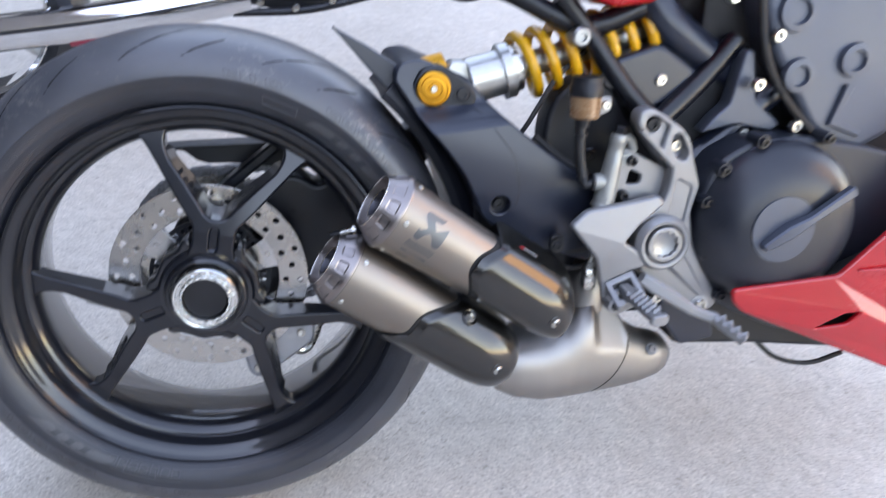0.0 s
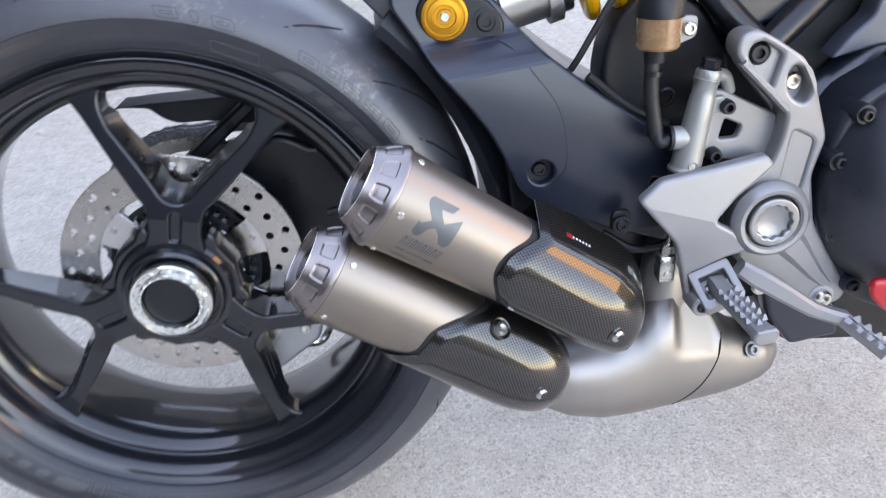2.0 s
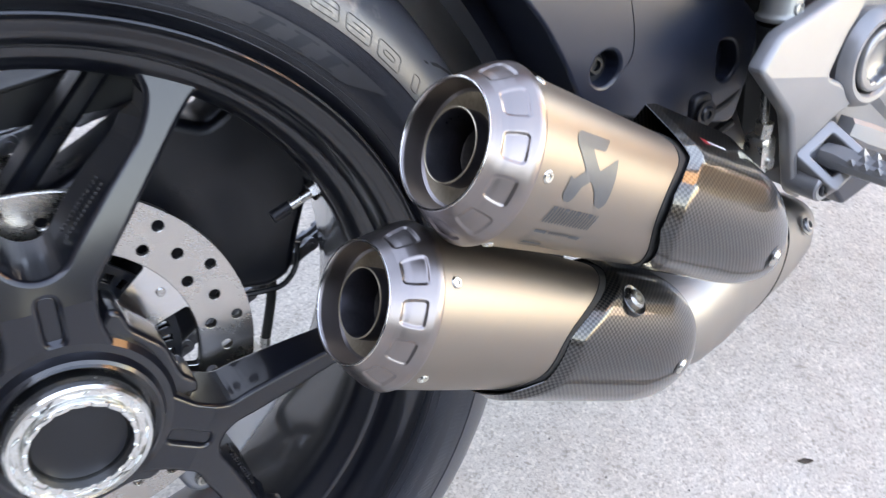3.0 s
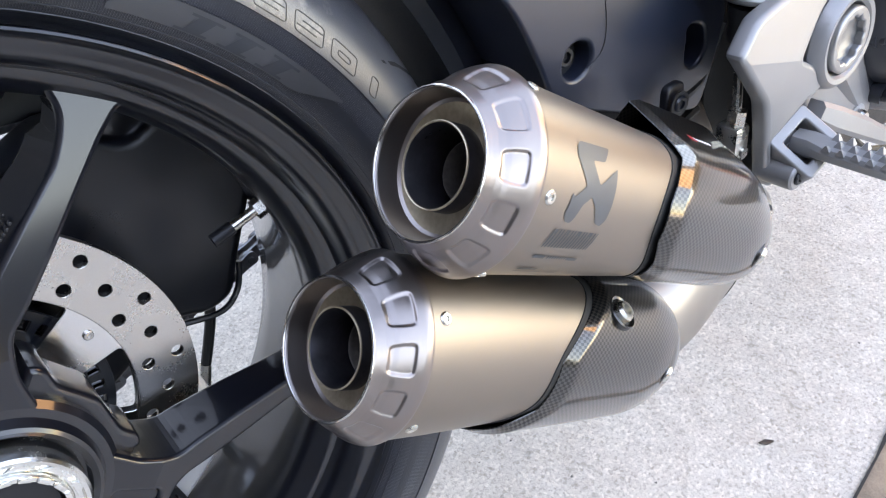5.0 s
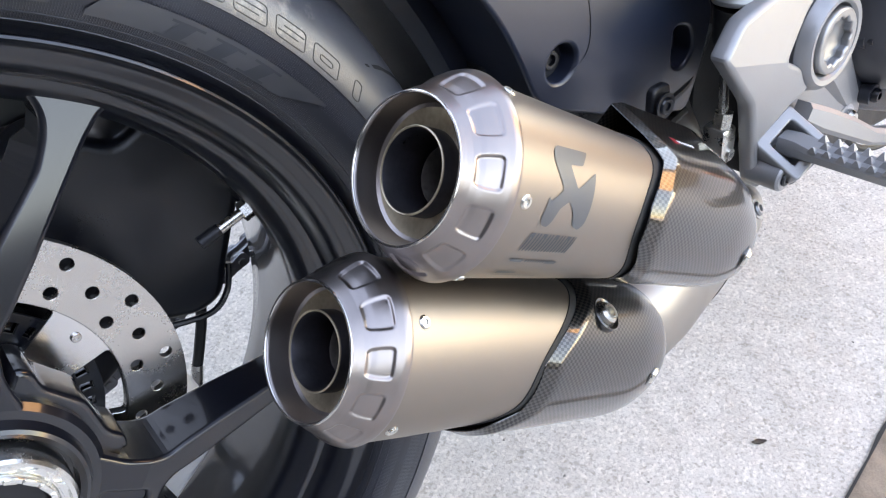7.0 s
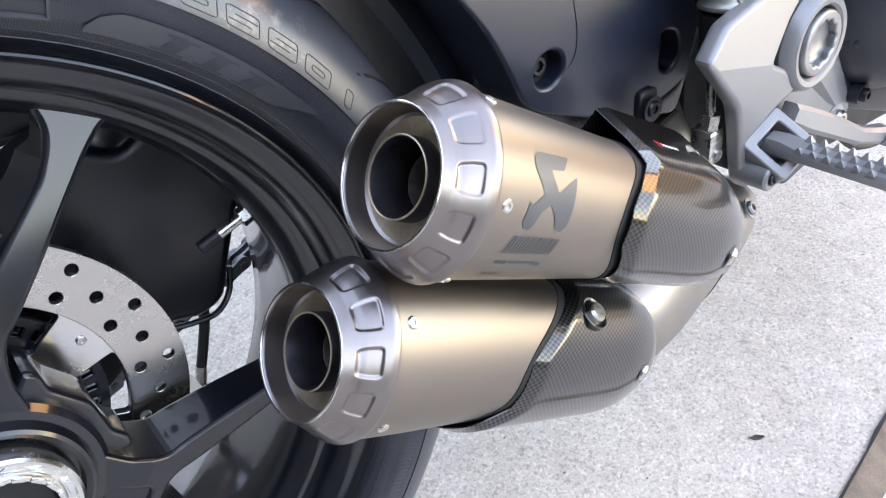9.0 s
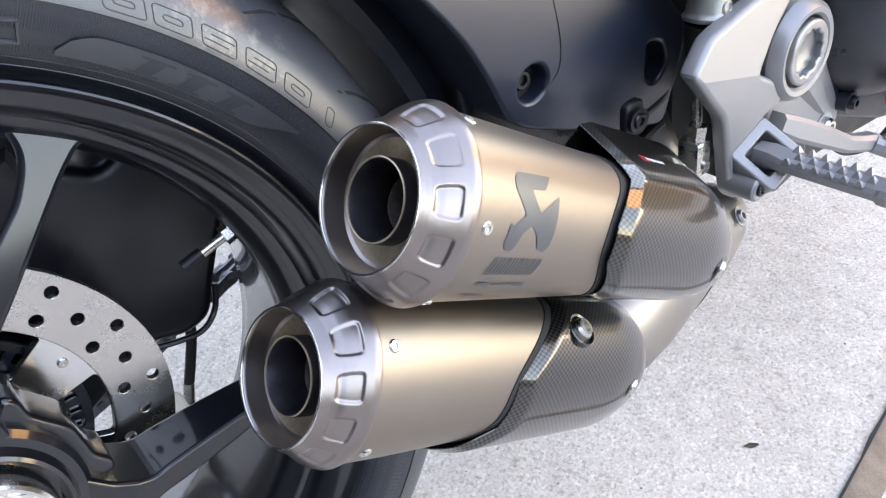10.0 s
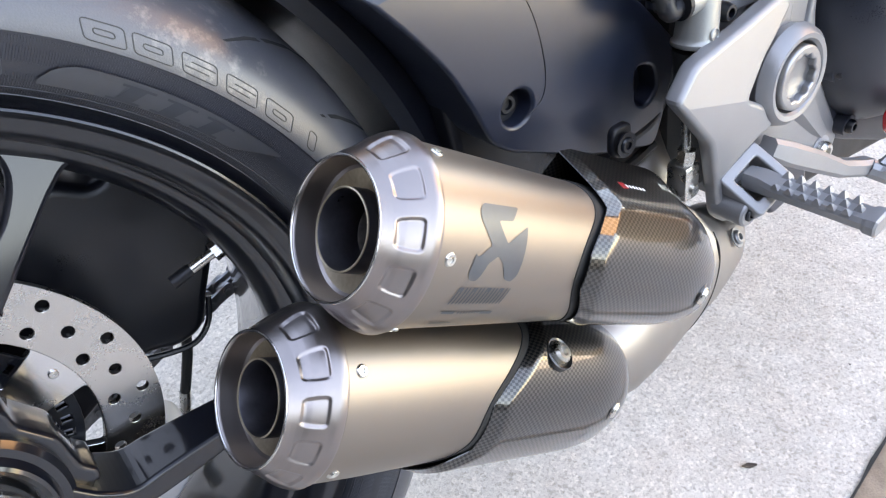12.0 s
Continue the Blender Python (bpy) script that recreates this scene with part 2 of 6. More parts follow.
# ---- mesh helpers ----
def to_mesh(bm, name, sharp=32):
    bmesh.ops.recalc_face_normals(bm, faces=bm.faces)
    flat = bm.faces.layers.int.get("flat")
    for f in bm.faces:
        f.smooth = not (flat and f[flat])
    lim = radians(sharp)
    for e in bm.edges:
        e.smooth = len(e.link_faces) == 2 and e.calc_face_angle(0) < lim
    me = bpy.data.meshes.new(name)
    bm.to_mesh(me)
    bm.free()
    return me


def part(name, bm, material, parent=None, label="", sharp=32, at=None):
    """One mesh object under a thing or a part."""
    me = to_mesh(bm, name, sharp)
    me.materials.append(material)
    ob = new(name, me)
    if parent:
        ob.parent = parent
    if at:
        ob.matrix_basis = at
    if label:
        ob["label"] = label
    return ob


def rings_bm(rings, closed=True, caps=True, bm=None, loop=False):
    """Joins rings of equal length with quads. closed: each ring is a loop; loop: the last ring joins the first."""
    bm = bm or bmesh.new()
    vs = [[bm.verts.new(p) for p in r] for r in rings]
    n = len(rings[0])
    pairs = list(zip(vs, vs[1:])) + ([(vs[-1], vs[0])] if loop else [])
    for a, b in pairs:
        for i in range(n if closed else n - 1):
            j = (i + 1) % n
            try:
                bm.faces.new((a[i], a[j], b[j], b[i]))
            except ValueError:
                pass
    if caps and closed and not loop:
        bm.faces.new(vs[0][::-1])
        bm.faces.new(vs[-1])
    return bm


def lathe(profile, segs=64, m=None, closed=False, bm=None):
    """Turns a profile of (along, radius) about the local Y axis. closed: the profile is a loop."""
    rings = []
    for k in range(segs):
        a = 2 * math.pi * k / segs
        ring = [Vector((r * math.cos(a), y, r * math.sin(a))) for y, r in profile]
        rings.append([m @ p if m else p for p in ring])
    return rings_bm(rings, closed=closed, caps=False, loop=True, bm=bm)


def solid_lathe(profile, segs=48, m=None, bm=None):
    """A turned solid; the profile starts and ends on the axis (radius about 0)."""
    bm = lathe(profile, segs, m, bm=bm)
    bmesh.ops.remove_doubles(bm, verts=bm.verts, dist=1e-6)
    return bm


def round_poly(pts, rad, seg=4):
    """An outline with its corners rounded to about the radius."""
    out = []
    n = len(pts)
    for i in range(n):
        p, a, b = Vector(pts[i]), Vector(pts[i - 1]), Vector(pts[(i + 1) % n])
        d = min(rad, 0.45 * (a - p).length, 0.45 * (b - p).length)
        s, e = p + (a - p).normalized() * d, p + (b - p).normalized() * d
        for k in range(seg + 1):
            u = k / seg
            q = s * (1 - u) ** 2 + p * 2 * u * (1 - u) + e * u * u
            out.append((q.x, q.y))
    return out


def circle(x, z, r, n=14):
    return [(x + r * math.cos(2 * math.pi * k / n), z + r * math.sin(2 * math.pi * k / n)) for k in range(n)]


def plate(outlines, y0, y1, bevel=0.002, res=2):
    """A flat casting: outlines in (x, z), the inner ones holes, between two y planes, with rounded edges."""
    cu = bpy.data.curves.new("outline", "CURVE")
    cu.dimensions, cu.fill_mode = "2D", "BOTH"
    cu.extrude = max(1e-5, abs(y1 - y0) / 2 - bevel)
    cu.bevel_depth, cu.bevel_resolution, cu.offset = bevel, res, -bevel
    for pts in outlines:
        sp = cu.splines.new("POLY")
        sp.points.add(len(pts) - 1)
        for p, (x, z) in zip(sp.points, pts):
            p.co = (x, z, 0, 1)
        sp.use_cyclic_u = True
    ob = bpy.data.objects.new("outline", cu)
    me = bpy.data.meshes.new_from_object(ob)
    bm = bmesh.new()
    bm.from_mesh(me)
    bpy.data.objects.remove(ob)
    bpy.data.meshes.remove(me)
    bpy.data.curves.remove(cu)
    bmesh.ops.remove_doubles(bm, verts=bm.verts, dist=1e-6)
    bm.transform(Matrix.Translation((0, (y0 + y1) / 2, 0)) @ pose(0, 0, 0, 90, 0, 0))
    bm.normal_update()
    flat = bm.faces.layers.int.new("flat")
    for f in bm.faces:
        f[flat] = int(abs(f.normal.y) > 0.999)
    return bm


def tube(pts, r, segs=12, r_end=None, steps=6, bm=None):
    """A round bar or hose along smoothed points."""
    P = [Vector(p) for p in pts]
    path = []
    if len(P) == 2:
        path = P
    else:
        ext = [P[0] * 2 - P[1]] + P + [P[-1] * 2 - P[-2]]
        for i in range(1, len(ext) - 2):
            a, b, c, d = ext[i - 1:i + 3]
            for k in range(steps):
                t = k / steps
                path.append(0.5 * ((2 * b) + (c - a) * t + (2 * a - 5 * b + 4 * c - d) * t * t + (3 * b - a - 3 * c + d) * t ** 3))
        path.append(P[-1])
    rings = []
    up = Vector((0, 1, 0))
    for i, p in enumerate(path):
        t = (path[min(i + 1, len(path) - 1)] - path[max(i - 1, 0)]).normalized()
        u = up - t * up.dot(t)
        u = u.normalized() if u.length > 1e-4 else t.orthogonal().normalized()
        up = u
        v = t.cross(u)
        rr = r if r_end is None else r + (r_end - r) * i / (len(path) - 1)
        rings.append([p + rr * (u * math.cos(a) + v * math.sin(a)) for a in [2 * math.pi * k / segs for k in range(segs)]])
    return rings_bm(rings, bm=bm)


def beam(stations, chamfer=0.004, bm=None):
    """A cast bar: stations of (x, z, half width, front y, back y), square to its run in the xz plane."""
    rings = []
    n = len(stations)
    for i, (x, z, w, yf, yb) in enumerate(stations):
        a, b = stations[max(i - 1, 0)], stations[min(i + 1, n - 1)]
        t = Vector((b[0] - a[0], 0, b[1] - a[1])).normalized()
        s = Vector((-t.z, 0, t.x))
        c = min(chamfer, w * 0.6)
        o = Vector((x, 0, z))
        Y = Vector((0, 1, 0))
        rings.append([o + s * u + Y * y for u, y in ((-w, yb), (-w, yf + c), (-w + c, yf), (w - c, yf), (w, yf + c), (w, yb))])
    return rings_bm(rings, bm=bm)


def box(x0, x1, y0, y1, z0, z1, bevel=0.0, m=None):
    bm = bmesh.new()
    bmesh.ops.create_cube(bm, size=1)
    for v in bm.verts:
        v.co = Vector((x0 if v.co.x < 0 else x1, y0 if v.co.y < 0 else y1, z0 if v.co.z < 0 else z1))
    if bevel:
        bmesh.ops.bevel(bm, geom=list(bm.edges), offset=bevel, segments=2, affect="EDGES", profile=0.5)
    if m:
        bm.transform(m)
    return bm


def aim(x, y, z, dx, dy, dz):
    """A frame at a place whose local -Y points along (dx, dy, dz)."""
    d = -Vector((dx, dy, dz)).normalized()
    ref = Vector((0, 0, 1)) if abs(d.z) < 0.95 else Vector((1, 0, 0))
    x_ = d.cross(ref).normalized()
    z_ = x_.cross(d)
    m = Matrix((x_, d, z_)).transposed().to_4x4()
    m.translation = (x, y, z)
    return m


def bolt(parent, m, r=0.006, h=0.004, material=None, socket=True, washer=0.0, name="bolt", label=""):
    """A round-headed socket bolt; the head rises along the frame's local -Y."""
    prof = [(0.0, 0.0), (0.0, r), (-h * 0.6, r), (-h, r * 0.8)]
    if washer:
        prof = [(0.0, 0.0), (0.0, washer), (-0.001, washer), (-0.001, r), (-h * 0.6, r), (-h, r * 0.8)]
    if socket:
        prof += [(-h, r * 0.5), (-h * 0.35, r * 0.48), (-h * 0.35, 0.0)]
    else:
        prof += [(-h, 0.0)]
    return part(name, solid_lathe(prof, 18), material or STEEL, parent, label, at=m)


# ---- ground ----
def ground():
    bm = bmesh.new()
    bmesh.ops.create_grid(bm, x_segments=2, y_segments=2, size=1)
    for v in bm.verts:
        v.co = Vector((v.co.x * 600, v.co.y * 600, 0))
    g = part("ground", bm, CONCRETE)
    tagged(g, "pale grey worn concrete paving with fine pits", "ground", kind="structure")


ground()

# ---- the motorcycle ----
moto = new("motorcycle")
moto.matrix_basis = BIKE
tagged(moto, "red sport motorcycle with black wheel and twin titanium silencers", "motorcycle")

TYRE_SIDE = [(-0.064, 0.2185), (-0.068, 0.2285), (-0.0700, 0.2330), (-0.0745, 0.2362), (-0.0790, 0.2390), (-0.0832, 0.2440), (-0.0875, 0.252), (-0.0903, 0.262), (-0.0910, 0.2665)]
TYRE_TREAD = [(-0.0917, 0.2668), (-0.0915, 0.2700), (-0.0890, 0.2795), (-0.0825, 0.2895), (-0.0765, 0.2950), (-0.0685, 0.3005), (-0.0585, 0.3050), (-0.048, 0.3085), (-0.036, 0.3115), (-0.024, 0.3135), (-0.012, 0.3147), (0, 0.315)]


def on_profile(profile, r):
    for (ya, ra), (yb_, rb) in zip(profile, profile[1:]):
        if ra <= r <= rb:
            return ya + (yb_ - ya) * (r - ra) / max(1e-9, rb - ra)
    return profile[-1][0]


def tyre_point(profile, ang, r, lift):
    """A point on the tyre's right side at an angle and radius, raised a little off the rubber."""
    y = on_profile(profile, r)
    e = 0.0012
    y2 = on_profile(profile, min(r + e, profile[-1][1]))
    n = Vector((-e, y2 - y)).normalized()  # (along y, along r)
    a = radians(ang)
    rr = r + lift * n.y
    return Vector((rr * math.cos(a), y + lift * n.x, rr * math.sin(a)))


def tyre_strip(profile, path, width, lift, closed=False, bm=None):
    """A thin ridge along a path of (degrees, radius) on the tyre's side."""
    bm = bm or bmesh.new()
    n = len(path)
    rows = []
    for i, (a, r) in enumerate(path):
        p, q = (path[i - 1], path[(i + 1) % n]) if closed else (path[max(i - 1, 0)], path[min(i + 1, n - 1)])
        t = Vector((radians(q[0] - p[0]) * r, q[1] - p[1]))
        t = t.normalized() if t.length else Vector((1, 0))
        s = Vector((-t.y, t.x)) * width / 2
        da, dr = math.degrees(s.x / r), s.y
        rows.append([tyre_point(profile, a - da, r - dr, -0.0006), tyre_point(profile, a - da * 0.6, r - dr * 0.6, lift), tyre_point(profile, a + da * 0.6, r + dr * 0.6, lift), tyre_point(profile, a + da, r + dr, -0.0006)])
    return rings_bm(rows, closed=False, caps=False, loop=closed, bm=bm)


def dense(pts):
    """Points every few millimetres along each half of an outline."""
    n = len(pts) // 2
    out = []
    for part_ in (pts[:n], pts[n:]):
        for p, q in zip(part_, part_[1:]):
            out += [(p[0] + (q[0] - p[0]) * k / 8, p[1] + (q[1] - p[1]) * k / 8) for k in range(9)]
    return out


def rear_wheel():
    prof = [(-0.0775, 0.2300), (-0.0785, 0.2311), (-0.0778, 0.2322), (-0.0755, 0.2326), (-0.074, 0.2320), (-0.067, 0.219), (-0.055, 0.217), (-0.03, 0.203), (0.03, 0.203), (0.06, 0.217), (0.068, 0.219), (0.074, 0.2323),
            (0.078, 0.231), (0.074, 0.214), (0.066, 0.2085), (0.045, 0.2045), (0.01, 0.1990), (-0.02, 0.1970), (-0.034, 0.1968), (-0.0385, 0.1978), (-0.0440, 0.2015), (-0.0500, 0.2060),
            (-0.0515, 0.2085), (-0.0520, 0.2112), (-0.0540, 0.2128), (-0.0600, 0.2142), (-0.0660, 0.2160), (-0.0700, 0.2190), (-0.0725, 0.2230), (-0.0740, 0.2265), (-0.0760, 0.2295)]
    wheel = part("rear_wheel", lathe(prof, 180, closed=True), RIM, moto, "satin black cast wheel with three Y spokes", sharp=40)
    # tyre: sidewalls and scrubbed tread
    side = TYRE_SIDE + TYRE_TREAD[:1]
    tyre = part("tyre", lathe(side, 192), TYRE, wheel, "black rubber sport tyre with ribbed sidewall")
    part("sidewall", lathe([(-y, r) for y, r in side], 96), TYRE, wheel)
    tp = TYRE_TREAD + [(-y, r) for y, r in TYRE_TREAD[-2::-1]]
    part("tread", lathe(tp, 256), TREAD, wheel, "scrubbed grey tread with dusty shoulder", sharp=60)
    # fine radial ribs of the sidewall band
    bm = bmesh.new()
    for k in range(1440):
        a = k * 0.25
        rows = [[bm.verts.new(tyre_point(TYRE_SIDE, a + d, r, l)) for d, l in ((-0.09, -0.0002), (0, 0.00013), (0.09, -0.0002))] for r in (0.2395, 0.2440, 0.2490, 0.2550, 0.2610, 0.2655)]
        for p, q in zip(rows, rows[1:]):
            bm.faces.new((p[0], p[1], q[1], q[0]))
            bm.faces.new((p[1], p[2], q[2], q[1]))
    tagged(part("sidewall_ribs", bm, TYRE, wheel), kind="stuff")
    bm = tyre_strip(TYRE_SIDE, [(k * 3, 0.2385) for k in range(120)], 0.0014, 0.0005, closed=True)
    tyre_strip(TYRE_SIDE, [(k * 3, 0.2425) for k in range(120)], 0.001, 0.0004, closed=True, bm=bm)
    part("rim_protector_line", bm, TYRE, wheel)
    # smooth panel and three slanted bars, repeated round the sidewall
    for base in (58.5, 58.5 + 180):
        bm = bmesh.new()
        rows = []
        for k in range(28):
            a = base + 0.6 - k * 1.0
            u = k / 27
            lo, hi = 0.2467, 0.2577
            if u < 0.12:
                hi = lo + (hi - lo) * (0.2 + 0.8 * math.sqrt(u / 0.12))
            if u > 0.8:
                lo = hi - (hi - lo) * (1 - (u - 0.8) / 0.22)
            rows.append([tyre_point(TYRE_SIDE, a, lo + (hi - lo) * j / 3, 0.0012) for j in range(4)])
        rings_bm(rows, closed=False, caps=False, bm=bm)
        part("sidewall_panel", bm, PANELRUB, wheel)
        for k in range(3):
            bm = bmesh.new()
            a0 = base - 8.1 - k * 4.7
            for da, ra, rb, w in ((0.0, 0.2482, 0.2548, 1.8), (0.55, 0.2474, 0.2484, 3.5), (-0.55, 0.2546, 0.2557, 3.5)):
                rows = [[tyre_point(TYRE_SIDE, a0 + (da if da else (0.5 - 1.0 * j / 4)) + s * w / 2, ra + (rb - ra) * j / 4, 0.0016) for s in (1, 0, -1)] for j in range(5)]
                rings_bm(rows, closed=False, caps=False, bm=bm)
            part("sidewall_bar", bm, SIDEMARK, wheel)
    # moulded outline shapes on the shoulder where the maker's wording stands
    def glyph(a, bars, r0=0.2694, r1=0.2776, w=3.8):
        """A rounded slanted outline with plain inner strokes."""
        bm = bmesh.new()
        loops = [[(-w / 2, 0.0), (w / 2, 0.0), (w / 2, 1.0), (-w / 2, 1.0)]] if bars else [[(-0.6, 0.0), (0.6, 0.0), (0.6, 1.0), (-0.6, 1.0)]]
        if bars == 1:
            loops.append([(-w / 4, 0.36), (w / 4, 0.36), (w / 4, 0.64), (-w / 4, 0.64)])
        for lp in loops:
            lp = round_poly([(x, y * 3) for x, y in lp], 0.55, 3)
            tyre_strip(TYRE_TREAD, [(a - x - 0.7 * (0.5 - y / 3), r0 + (r1 - r0) * y / 3) for x, y in lp], 0.0008, 0.0002, closed=True, bm=bm)
        if bars == 2:
            for y, x0, x1 in ((0.36, -w / 2 + 0.2, w / 4), (0.66, -w / 4, w / 2 - 0.2)):
                tyre_strip(TYRE_TREAD, [(a - x0 - (x1 - x0) * k / 6 - 0.7 * (0.5 - y), r0 + (r1 - r0) * y) for k in range(7)], 0.0008, 0.0002, bm=bm)
        part("moulded_mark", bm, MARK, wheel)
    for turn in (0, 180):
        for a, k in ((54.5, 1), (50.0, 1), (45.2, 2), (40.3, 2), (35.3, 1), (30.2, 0), (79.5, 1), (74.8, 0), (70.0, 1)):
            glyph(a + turn, k)
    # framed box moulded on the sidewall
    for turn in (0, 180):
        bm = tyre_strip(TYRE_SIDE, round_poly([(62.7 + turn, 0.2582), (71.7 + turn, 0.2582), (71.2 + turn, 0.2492), (62.2 + turn, 0.2492)], 0.0, 1), 0.0016, 0.0016, closed=True)
        part("moulded_frame", bm, PANELRUB, wheel)
    # wording bars low on the sidewall
    bm = bmesh.new()
    for k in range(7):
        a = -121.5 + k * 3.1
        tyre_strip(TYRE_SIDE, round_poly([(a - 1.1, 0.2445), (a + 1.1, 0.2445), (a + 1.1, 0.2530), (a - 1.1, 0.2530)], 0.0, 1), 0.0016, 0.0009, closed=True, bm=bm)
    tyre_strip(TYRE_SIDE, [(-121 + k * 2, 0.2585) for k in range(11)], 0.0012, 0.0008, bm=bm)
    part("moulded_mark", bm, PANELRUB, wheel)
    # tread grooves
    for k in range(12):
        a = 45 + k * 30
        for path in ([(a - 1.5, 0.2900), (a - 4, 0.2965), (a - 7, 0.3020), (a - 10, 0.3065), (a - 14, 0.3105), (a - 18, 0.3130)], [(a - 14.5, 0.2872), (a - 17, 0.2940), (a - 20, 0.3000), (a - 23, 0.3050)]):
            bm = bmesh.new()
            n = len(path)
            rows = []
            for i, (an, r) in enumerate(path):
                w = (0.35 + 0.75 * math.sin(math.pi * (i + 0.4) / n)) * 0.42
                rows.append([tyre_point(TYRE_TREAD, an - w, r, 0.0004), tyre_point(TYRE_TREAD, an, r, 0.0004), tyre_point(TYRE_TREAD, an + w, r, 0.0004)])
            rings_bm(rows, closed=False, caps=False, bm=bm)
            part("groove", bm, GROOVE, wheel)
    # spokes: one star casting a Y, swept back towards the rim
    for a in (79.5, 199.5, -40.5):
        half = [(0.0, 0.0938), (0.0045, 0.0942), (0.0125, 0.0985), (0.0205, 0.1098), (0.0400, 0.1338), (0.0605, 0.1577), (0.0668, 0.1710), (0.0690, 0.1808), (0.0665, 0.1900), (0.0600, 0.1990), (0.0700, 0.2010), (0.1080, 0.1790), (0.0960, 0.1780), (0.0855, 0.1660), (0.0693, 0.1435), (0.0498, 0.1160), (0.0343, 0.0955), (0.0266, 0.0875), (0.0250, 0.0770), (0.0245, 0.0640), (0.0300, 0.0420)]
        o = half[1:] + [(-u, v) for u, v in half[:0:-1]]
        slot = round_poly([(-0.0045, 0.056), (0.0045, 0.056), (0.0045, 0.084), (-0.0045, 0.084)], 0.004)
        bm = plate([round_poly(o, 0.005, 3), slot], -0.066, -0.022, 0.0030, 3)
        bmesh.ops.bisect_plane(bm, geom=list(bm.verts) + list(bm.edges) + list(bm.faces), plane_co=(0, 0, 0.078), plane_no=(0, 0, 1))
        for v in bm.verts:
            v.co.y += max(0.0, v.co.z - 0.078) * (0.19 if v.co.y < -0.045 else 0.02)
        edge = half[:10] + [(-u, v) for u, v in half[:10]]
        for v in bm.verts:
            if v.co.y > -0.046 and math.hypot(v.co.x, v.co.z) < 0.182 and min(math.hypot(v.co.x - u, v.co.z - w) for u, w in dense(edge)) < 0.0042:
                d = Vector((-v.co.x, 0, 0.150 - v.co.z)).normalized()
                v.co += d * 0.0065
        rot = Matrix.Rotation(-radians(a - 90), 4, "Y")
        bm.transform(rot)
        flat = bm.faces.layers.int.get("flat")
        for f in bm.faces:
            if f.calc_area() > 2.0e-5 and abs(f.normal.y) < 0.5:
                f[flat] = 1
        part("spoke", bm, SPOKE, wheel)
        fl = plate([slot], -0.0625, -0.058, 0.0005, 1)
        fl.transform(rot)
        part("slot_floor", fl, SPOKE, wheel)
        # casting marks on the inner walls of the V
        marks = bmesh.new()
        d = Vector((0.0595, 0, 0.0720)).normalized()
        mm = Matrix((d, Vector((0, 1, 0)), Vector((-d.z, 0, d.x)))).transposed().to_4x4()
        lean = Vector((-d.z, 0, d.x))
        random.seed(3)
        for k in range(26):
            h = random.uniform(0.0012, 0.0022)
            b2 = box(-0.0008, 0.0008, -h, h, -0.0006, 0.0006, 0.0002)
            mm.translation = Vector((0.0185, -0.051 + 0.008 * (k % 2), 0.1075)) + d * (0.002 + (k // 2) * 0.0028) + lean * (0.0030 + 0.0012 * (k % 2))
            b2.transform(mm)
            tmp = bpy.data.meshes.new("t")
            b2.to_mesh(tmp)
            b2.free()
            marks.from_mesh(tmp)
            bpy.data.meshes.remove(tmp)
        marks.transform(rot)
        tagged(part("cast_mark", marks, SPOKE, wheel), kind="stuff")
        # cast lettering on the other wall of the V
        tc = bpy.data.curves.new("lettering", "FONT")
        tc.body, tc.size, tc.extrude, tc.space_character = "DOT E", 0.0120, 0.0010, 1.05
        to = bpy.data.objects.new("lettering", tc)
        me = bpy.data.meshes.new_from_object(to)
        bt = bmesh.new()
        bt.from_mesh(me)
        bpy.data.objects.remove(to)
        bpy.data.meshes.remove(me)
        d = Vector((-0.0595, 0, 0.0720)).normalized()
        inward = Vector((d.z, 0, -d.x))
        ty = (Vector((0, -1, 0)) - inward * 0.16).normalized()
        tm = Matrix((d, ty, d.cross(ty))).transposed().to_4x4()
        tm.translation = Vector((-0.0262, -0.040, 0.1164)) + inward * 0.0034
        bt.transform(rot @ tm)
        part("cast_lettering", bt, PLASTIC, wheel, "raised cast lettering", sharp=20)
    hub = part("hub", solid_lathe([(0.03, 0.0), (0.03, 0.050), (-0.02, 0.056), (-0.0555, 0.0575), (-0.0580, 0.0575), (-0.0625, 0.0575), (-0.066, 0.0545), (-0.0665, 0.0500), (-0.0715, 0.0475), (-0.0725, 0.0455), (-0.0710, 0.0425), (-0.064, 0.0415), (-0.064, 0.0)], 96), RIM, wheel)
    flange = []
    for c in (79.5, 199.5, 319.5):
        for da, r in ((-24, 0.0720), (-31, 0.0715), (-38, 0.0640), (-60, 0.0655), (-82, 0.0640), (-89, 0.0715), (-96, 0.0720)):
            flange.append((r * math.cos(radians(c + da)), r * math.sin(radians(c + da))))
    part("hub_flange", plate([round_poly(flange[::-1], 0.003, 2)], -0.0590, -0.028, 0.0032, 2), RIM, wheel)
    nut = part("wheel_nut", lathe([(-0.06, 0.0395), (-0.079, 0.0395), (-0.083, 0.0390), (-0.0845, 0.0375), (-0.084, 0.0355), (-0.0815, 0.0345), (-0.0815, 0.0310), (-0.084, 0.0305), (-0.0855, 0.0295), (-0.0855, 0.0272), (-0.080, 0.0265), (-0.066, 0.0260)], 96), NUT, wheel, "machined silver castellated wheel nut")
    tooth = to_mesh(plate([[(-0.0062, -0.0022), (0.0062, -0.0022), (0.0, 0.0030)]], -0.0832, -0.080, 0.0004, 1), "castellation")
    tooth.materials.append(NUT)
